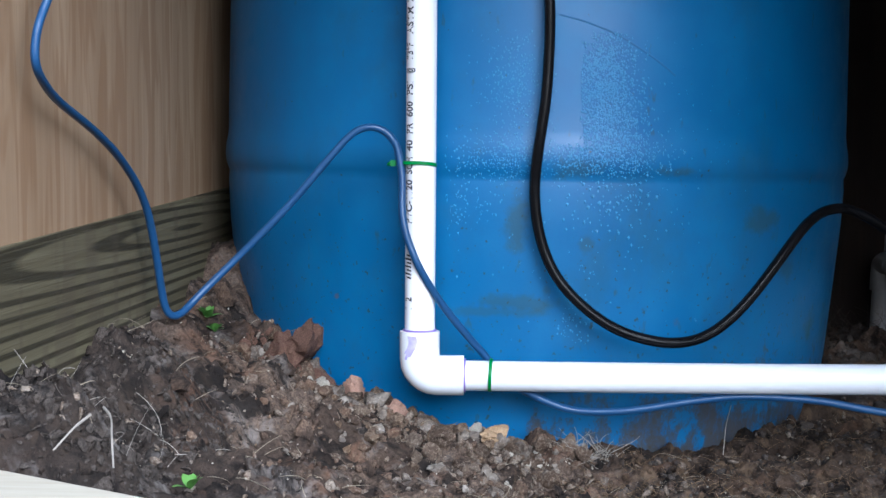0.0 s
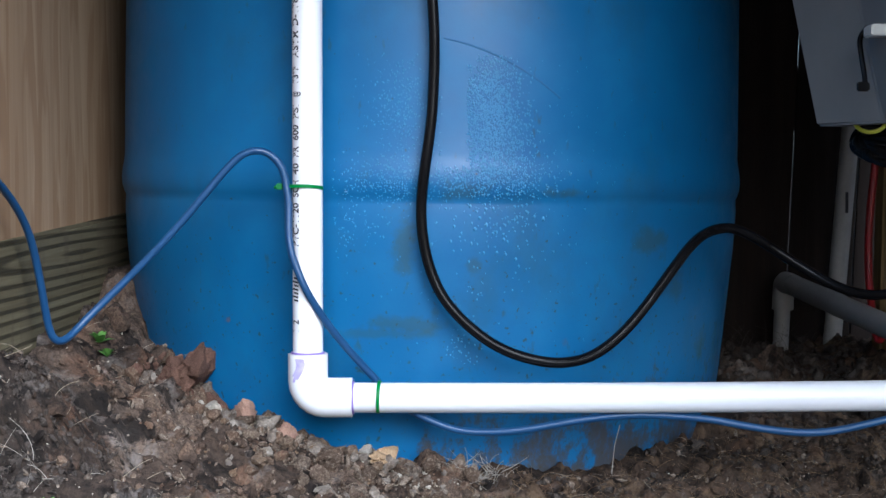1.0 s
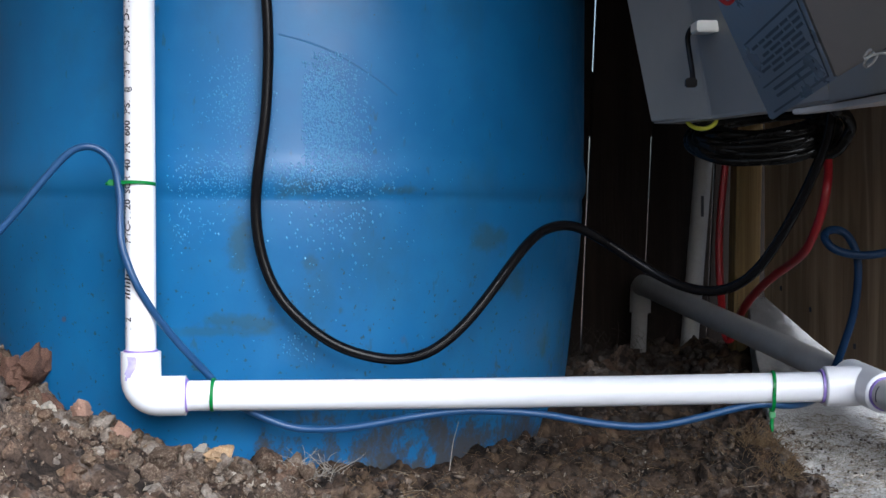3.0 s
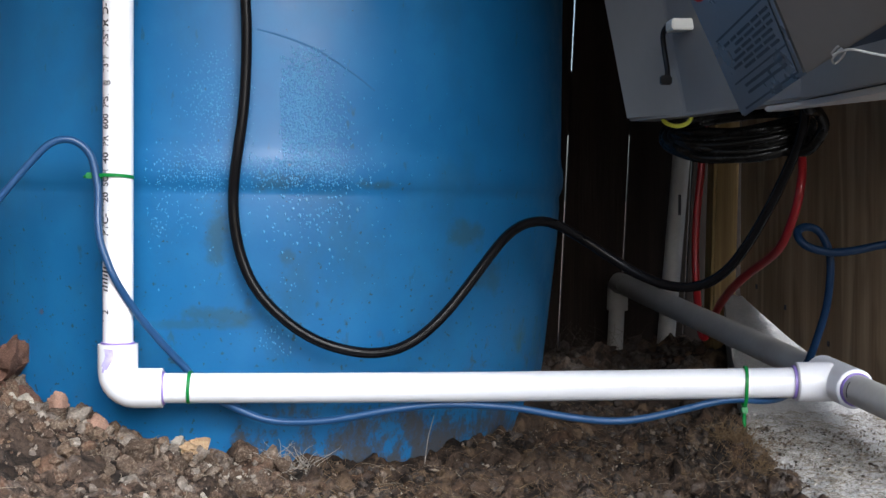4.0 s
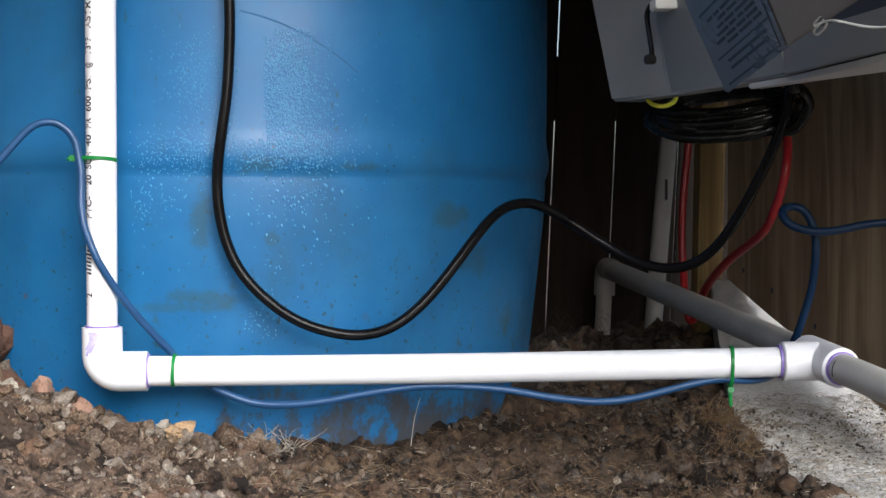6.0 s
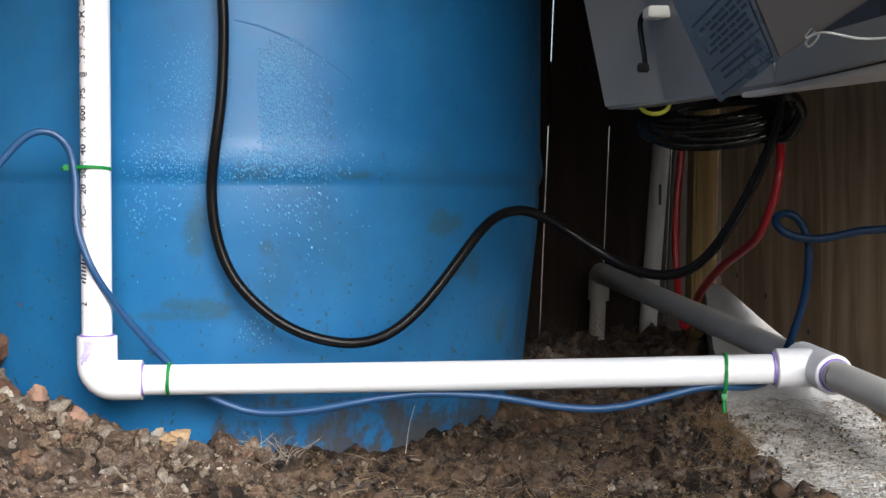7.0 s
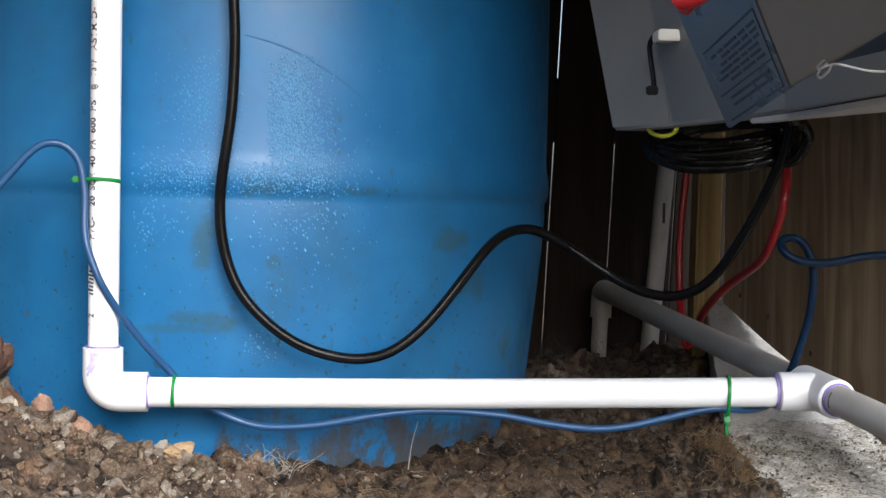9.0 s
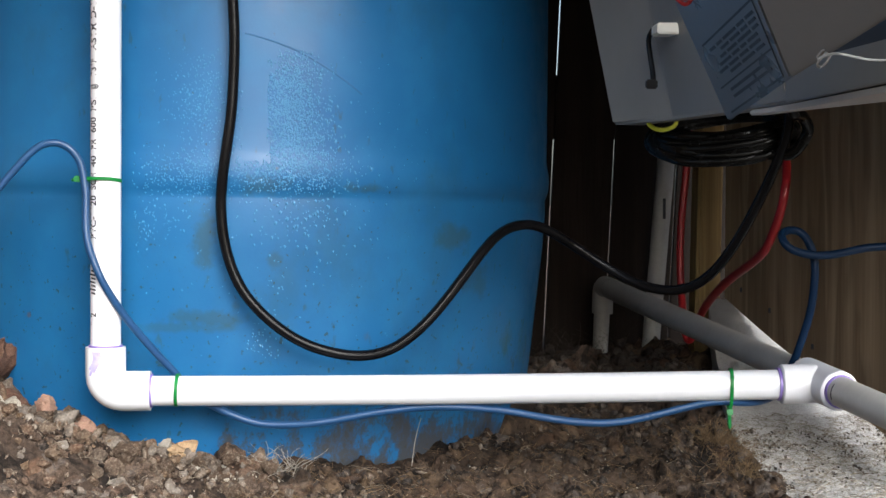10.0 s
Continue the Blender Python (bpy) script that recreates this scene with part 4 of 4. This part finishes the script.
tagged(part("timber", bm, M_PALETIM), "pale sawn timber lying on the soil before the wall", "timber")


# ---- stones, clods and debris ----
def stone(name, x, y, size, material, seed, label, category="stone", flat=0.8, sink=0.3, group="loose stones by the drum"):
    bm = rock(size * 1.15, seed, flat, 4, 0.4)
    ob = part(name, bm, material)
    ob.location = (x, y, ground_z(x, y) + size * flat * (1 - sink))
    ob.rotation_euler = (seed * 0.7, seed * 0.4, seed * 1.9)
    return tagged(ob, label, category, group)


stone("clay_clod", -0.094, 0.084, 0.015, M_RED, 1, "crumbly red clay clod leaning on the drum", "clod", 1.1, 0.15)
stone("clay_clod", -0.11, 0.085, 0.0125, M_RED, 2, "small crumbly red clay clod by the drum", "clod", 0.9)
stone("clay_clod", -0.08, 0.076, 0.0095, M_RED, 8, "small crumbly red clay clod by the drum", "clod", 0.9)
stone("stone", -0.052, 0.06, 0.0085, M_PINK, 3, "rounded pinkish brown stone by the drum")
stone("stone", -0.018, 0.024, 0.0095, M_PINK, 4, "rounded pinkish brown stone by the drum", flat=0.75, sink=-0.1)
stone("stone", -0.004, 0.024, 0.005, M_PALE, 5, "small pale stone by the drum")
stone("stone", -0.078, 0.062, 0.006, M_PALE, 6, "broken pale stone on the soil")
stone("stone", -0.086, 0.052, 0.0065, M_PALE, 16, "broken pale yellowish stone on the soil")
stone("stone", 0.054, 0.014, 0.0085, M_OCHRE, 7, "ochre stone at the foot of the drum", sink=-0.2)
stone("stone", 0.05, 0.0, 0.0065, M_OCHRE, 9, "ochre stone at the foot of the drum", sink=-0.2)
stone("stone", 0.03, 0.008, 0.005, M_OCHRE, 10, "small ochre stone at the foot of the drum")
stone("stone", 0.04, 0.015, 0.006, M_PALE, 11, "small pale stone at the foot of the drum")
stone("stone", 0.4, 0.36, 0.022, M_CLOD, 12, "dull brown stone in the shade beside the drum", flat=0.7, sink=0.95)
stone("stone", 0.085, 0.02, 0.014, M_CLOD, 13, "lump of dry brown earth at the drum", "clod", flat=0.7)
stone("stone", -0.15, 0.06, 0.011, M_CLOD, 14, "lump of dry brown earth on the bank", "clod")
stone("stone", -0.165, 0.13, 0.011, M_CLOD, 15, "lump of dry brown earth on the bank", "clod")


def scatter(name, label, count, material, place, sizes, seed, detail=2, category="soil", height=None, flats=(0.7, 1.0), facets=False):
    """Many small lumps lying on the ground, joined."""
    rg = random.Random(seed)
    forms = []
    for k in range(14):
        bm = rock(1.0, 20 + k + 31 * seed, rg.uniform(*flats), detail, 0.5)
        bm.verts.ensure_lookup_table()
        forms.append((np.array([v.co[:] for v in bm.verts]), [[v.index for v in f.verts] for f in bm.faces]))
        bm.free()
    vs, fs, n = [], [], 0
    for _ in range(count):
        x, y = place(rg)
        s = sizes[0] * (sizes[1] / sizes[0]) ** (rg.random() ** 3)
        co, fa = rg.choice(forms)
        rot = np.array(Euler((rg.uniform(0, 6), rg.uniform(0, 6), rg.uniform(0, 6))).to_matrix())
        q = co @ rot.T * s + np.array((x, y, (height or ground_z)(x, y) + s * 0.25))
        vs.append(q)
        fs += [[i + n for i in f] for f in fa]
        n += len(co)
    me = bpy.data.meshes.new(name)
    me.from_pydata(np.concatenate(vs).tolist(), [], fs)
    if not facets:
        me.shade_smooth()
    me.materials.append(material)
    return tagged(new(name, me), label, category, kind="stuff")


def block_z(x, y):
    for (y0, _, _, z0), (y1, _, _, z1) in zip(rows, rows[1:]):
        if y1 <= y <= y0:
            return z0 + (z1 - z0) * (y0 - y) / (y0 - y1)
    return -0.1


def outside(x, y):
    return math.hypot(x - DX, y - DY) > 0.262 and not (0.508 < x and y < 0.5) and x > -0.188


def place_in(x0, x1, y0, y1):
    def f(rg):
        while True:
            x, y = rg.uniform(x0, x1), rg.uniform(y0, y1)
            if outside(x, y):
                return x, y
    return f


def along_drum(rg):
    while True:
        a = radians(rg.uniform(-135, -82))
        r = 0.262 + abs(rg.gauss(0, 0.04))
        x, y = DX + r * math.cos(a), DY + r * math.sin(a)
        if outside(x, y):
            return x, y


scatter("soil_clods", "crumbs of brown soil", 6500, M_CLOD, place_in(-0.19, 0.52, -0.42, 0.16), (0.0007, 0.004), 1, 1)
scatter("soil_clods", "broken clods of brown soil", 420, M_CLOD, place_in(-0.19, 0.52, -0.42, 0.16), (0.003, 0.011), 21, facets=True)
# near-black crumbs paint the shade of the back corner
scatter("soil_clods", "crumbs and clods of soil in the corner, shade put into their colour", 900, M_LITTER_SHADE, place_in(0.25, 0.56, 0.1, 0.56), (0.0015, 0.009), 2)
scatter("gravel", "brown, ochre and whitish broken gravel along the drum", 1000, M_PEBBLE, along_drum, (0.001, 0.0085), 3, 2, category="gravel", facets=True)
scatter("gravel", "scattered brown and grey gravel on the soil", 700, M_PEBBLE, place_in(-0.12, 0.14, -0.3, 0.1), (0.0012, 0.006), 4, category="gravel", facets=True)


def beside_drum(rg):
    while True:
        a, r = radians(rg.uniform(-140, -88)), 0.264 + abs(rg.gauss(0, 0.028))
        x, y = DX + r * math.cos(a), DY + r * math.sin(a)
        if outside(x, y):
            return x, y


scatter("rubble", "angular lumps of red-brown and grey stone beside the drum", 110, M_PEBBLE, beside_drum, (0.0045, 0.0105), 61, 3, category="rubble")


def heap(x, y, spread):
    def f(rg):
        while True:
            p, q = rg.gauss(x, spread), rg.gauss(y, spread)
            if outside(p, q):
                return p, q
    return f


scatter("crumbled_clay", "crumbled red-brown clay heaped by the drum", 260, M_RED, heap(-0.108, 0.08, 0.016), (0.001, 0.006), 81, 2, category="clay", facets=True)
scatter("crushed_stone", "crushed pale yellowish stone on the soil", 90, M_PALE, heap(-0.083, 0.045, 0.011), (0.0009, 0.0042), 82, 2, category="crushed stone", facets=True)
scatter("crushed_stone", "crushed ochre stone on the soil", 70, M_OCHRE, heap(-0.08, 0.04, 0.013), (0.0009, 0.004), 83, 2, category="crushed stone", facets=True)
scatter("crushed_stone", "crushed pale stone at the foot of the drum", 90, M_PALE, heap(0.075, 0.0, 0.016), (0.0007, 0.003), 84, 2, category="crushed stone", facets=True)
scatter("litter", "flat chips of bark and broken earth on the soil", 1500, M_CHIP, place_in(-0.185, 0.5, -0.38, 0.16), (0.0014, 0.0062), 51, 1, flats=(0.18, 0.4))
scatter("litter", "flat chips of bark and broken earth along the drum", 600, M_CHIP, along_drum, (0.0014, 0.006), 52, 1, flats=(0.18, 0.4))
scatter("soil_clods", "fine damp crumbs of dark soil by the concrete", 5200, M_CLOD, place_in(0.16, 0.515, -0.22, 0.17), (0.0006, 0.0034), 71, 1, facets=True)
scatter("litter", "dark rotted litter in the soil by the concrete", 1500, M_LITTER_SHADE, place_in(0.16, 0.515, -0.2, 0.17), (0.001, 0.0055), 72, 1, flats=(0.2, 0.5))
scatter("litter", "dark litter at the foot of the wall", 2600, M_LITTER_SHADE, place_in(-0.187, -0.1, -0.42, -0.1), (0.001, 0.0048), 53, 1, flats=(0.15, 0.35), facets=True)
scatter("pale_crumbs", "tiny pale crumbs of stone in the soil", 1600, M_PALE, place_in(-0.18, 0.5, -0.35, 0.16), (0.0003, 0.0013), 41, 1)


def strands(name, label, count, material, place, length, width, seed, height=None, flat=0.25, category="straw"):
    rg = random.Random(seed)
    vs, fs = [], []
    for _ in range(count):
        x, y = place(rg)
        z = (height or ground_z)(x, y) + 0.0015
        a, up = rg.uniform(0, 6.28), rg.uniform(-0.05, flat)
        ln = rg.uniform(*length)
        d = Vector((math.cos(a), math.sin(a), up)) * ln
        bow = Vector((rg.uniform(-1, 1), rg.uniform(-1, 1), rg.uniform(0, 0.8))) * ln * 0.22
        w = rg.uniform(*width)
        prev = None
        for k in range(6):
            s = k / 5
            c = Vector((x, y, z)) + d * s + bow * (4 * s * (1 - s))
            ww = w * (1 - 0.5 * s)
            i = len(vs)
            for t3 in range(3):
                an = 2.094 * t3
                vs.append((c.x + ww * math.cos(an) * -math.sin(a), c.y + ww * math.cos(an) * math.cos(a), c.z + ww * math.sin(an)))
            if prev is not None:
                for t3 in range(3):
                    u = (t3 + 1) % 3
                    fs.append((prev + t3, prev + u, i + u, i + t3))
            prev = i
    me = bpy.data.meshes.new(name)
    me.from_pydata(vs, [], fs)
    me.materials.append(material)
    return tagged(new(name, me), label, category, kind="stuff")


def on_block(rg):
    y = rg.uniform(-0.06, 0.24)
    return rg.uniform(0.507, 0.66 - 0.1 * y), y


def on_crease(rg):
    y = 0.215 - abs(rg.gauss(0, 0.07))
    return rg.uniform(0.507, 0.66 - 0.1 * y), y


scatter("soil_crumbs", "soil crumbs and debris strewn over the concrete", 900, M_PEBBLE, on_crease, (0.0004, 0.002), 31, 1, height=block_z)
strands("straw", "dry amber rootlets and dead grass in the soil", 2200, M_ROOTLET, place_in(0.1, 0.52, -0.2, 0.2), (0.003, 0.018), (0.0001, 0.00022), 6, None, 0.7)
strands("straw", "matted amber rootlets where soil meets concrete", 700, M_ROOTLET, heap(0.482, 0.125, 0.016), (0.004, 0.016), (0.00012, 0.0003), 18, None, 1.3)
strands("straw", "bundle of pale dead grass at the foot of the drum", 70, M_LINT, heap(0.125, 0.012, 0.01), (0.008, 0.022), (0.0002, 0.0004), 19, None, 0.9)
strands("straw", "pale dry straw on the soil", 260, M_STRAW, place_in(0.1, 0.52, -0.2, 0.2), (0.004, 0.02), (0.00012, 0.00026), 16, None, 0.5)
scatter("soil_crumbs", "fine soil crumbs speckled over the concrete", 2200, M_CLOD, on_block, (0.0003, 0.0012), 33, 1, height=block_z)
scatter("grit", "pale grit lying on the concrete", 9000, M_CONCRETE, on_block, (0.0005, 0.0019), 34, 1, height=block_z, category="grit")
strands("roots", "grey dead roots and grass strewn on the concrete", 1400, M_LINT, on_block, (0.003, 0.012), (0.0002, 0.00045), 17, block_z, 0.4, "root")
strands("straw", "dry straw bits on the concrete", 1100, M_STRAW, on_block, (0.003, 0.013), (0.0002, 0.0004), 7, block_z, 0.2)
scatter("litter", "dark crumbs of rotted litter along the concrete", 1200, M_LITTER_SHADE, on_crease, (0.0005, 0.0024), 36, 1, height=block_z, flats=(0.3, 0.6))
strands("straw", "dead grass and fine roots on the bank", 160, M_STRAW, place_in(-0.185, 0.08, -0.36, 0.12), (0.005, 0.022), (0.00015, 0.0004), 8, None, 0.5)
# grass given the near-black brown to carry the corner's shade
strands("straw", "tangle of dead grass by the fence, darkened for its shade", 220, M_LITTER_SHADE, place_in(0.34, 0.46, 0.36, 0.5), (0.01, 0.04), (0.00015, 0.0003), 9, None, 1.2)
strands("roots", "pale fine roots hanging from the bank", 26, M_LINT, place_in(-0.185, -0.11, -0.36, -0.22), (0.006, 0.02), (0.00012, 0.0003), 10, None, 1.6, "root")
for ends in ([(-0.142, -0.33), (-0.132, -0.355), (-0.124, -0.385), (-0.117, -0.41)], [(-0.136, -0.378), (-0.139, -0.395), (-0.144, -0.412)]):
    pts = spline([(x, y, float(ground_base(np.array([x]), np.array([y]))[0]) + 0.012) for x, y in ends], 5)
    tagged(part("twig", sweep(pts, [0.0007] * 5 + [0.0005] * (len(pts) - 5), 6), M_LINT), "pale dry twig lying on the soil", "twig")
tagged(part("root", sweep(spline([(0.227, 0.045, -0.027), (0.223, 0.04, -0.04), (0.221, 0.032, -0.048), (0.219, 0.025, -0.06)], 4), 0.0003, 5), M_LINT), "thin dry root hanging on the drum", "root")


def sprout(x, y, n, size, seed):
    rg = random.Random(seed)
    t = thing("sprout", "small green weed sprout in the soil", "weed", "green sprouts")
    z = ground_z(x, y) + 0.35 * size
    for k in range(n):
        a = rg.uniform(0, 6.28)
        d = Vector((math.cos(a), math.sin(a), rg.uniform(0.5, 2.6))).normalized()
        side = d.cross(Vector((0, 0, 1))).normalized()
        bm = bmesh.new()
        prev = None
        for i in range(5):
            s = i / 4
            c = Vector((x, y, z)) + d * size * s - Vector((0, 0, size * 0.35 * s * s))
            w = size * 0.22 * math.sin(math.pi * (0.12 + 0.86 * s))
            row = [bm.verts.new(c + side * w), bm.verts.new(c - Vector((0, 0, w * 0.25))), bm.verts.new(c - side * w)]
            if prev:
                bm.faces.new((prev[0], prev[1], row[1], row[0])), bm.faces.new((prev[1], prev[2], row[2], row[1]))
            prev = row
        part("leaf", bm, M_LEAF, t)


sprout(-0.171, 0.1, 9, 0.015, 1)
sprout(-0.164, 0.094, 7, 0.012, 5)
sprout(-0.18, 0.05, 5, 0.009, 2)
sprout(-0.088, -0.38, 7, 0.012, 3)

# ---- water droplets on the drum ----
rg = random.Random(11)
bm = bmesh.new()
bmesh.ops.create_icosphere(bm, subdivisions=1, radius=1)
bm.verts.ensure_lookup_table()
unit = np.array([v.co[:] for v in bm.verts])
unit_f = [[v.index for v in f.verts] for f in bm.faces]
bm.free()
vs, fs, n = [], [], 0
PATCHES = ((0.13, 0.212, 0.011, 0.019, 1900, 0.00085), (0.133, 0.178, 0.016, 0.015, 1100, 0.0009), (0.066, 0.205, 0.01, 0.02, 420, 0.0007), (0.06, 0.154, 0.02, 0.009, 520, 0.0007),
           (0.13, 0.156, 0.026, 0.008, 700, 0.0009), (0.14, 0.118, 0.02, 0.013, 110, 0.0013), (0.03, 0.122, 0.012, 0.012, 110, 0.0007), (0.12, 0.075, 0.05, 0.03, 80, 0.0007),
           (0.11, 0.033, 0.006, 0.01, 60, 0.0008), (0.12, 0.18, 0.06, 0.04, 240, 0.0006))
for cx, cz, sx, sz, count, size in PATCHES:
    cx -= 0.014 * (cz - 0.06)
    for _ in range(count):
        x, z = rg.gauss(cx, sx), rg.gauss(cz, sz)
        if not (0.015 < x < 0.24 and 0.02 < z < 0.245) or (0.094 < x < 0.112 and z > 0.165):
            continue
        r = drum_r(z)
        a = math.asin((x - DX) / r)
        s = size * rg.uniform(0.35, 1.05)
        rot = np.array(Matrix.Rotation(a, 3, "Z"))
        q = unit * np.array((s * rg.uniform(0.8, 1.1), s * 0.62, s * rg.uniform(0.9, 1.6)))
        q = q @ rot.T + np.array((DX + r * math.sin(a), DY - r * math.cos(a), z))
        vs.append(q)
        fs += [[i + n for i in f] for f in unit_f]
        n += len(unit)
me = bpy.data.meshes.new("droplets")
me.from_pydata(np.concatenate(vs).tolist(), [], fs)
me.shade_smooth()
me.materials.append(M_DROP)
tagged(new("droplets", me), "beads of water on the blue drum", "water", kind="stuff").matrix_world = LEAN
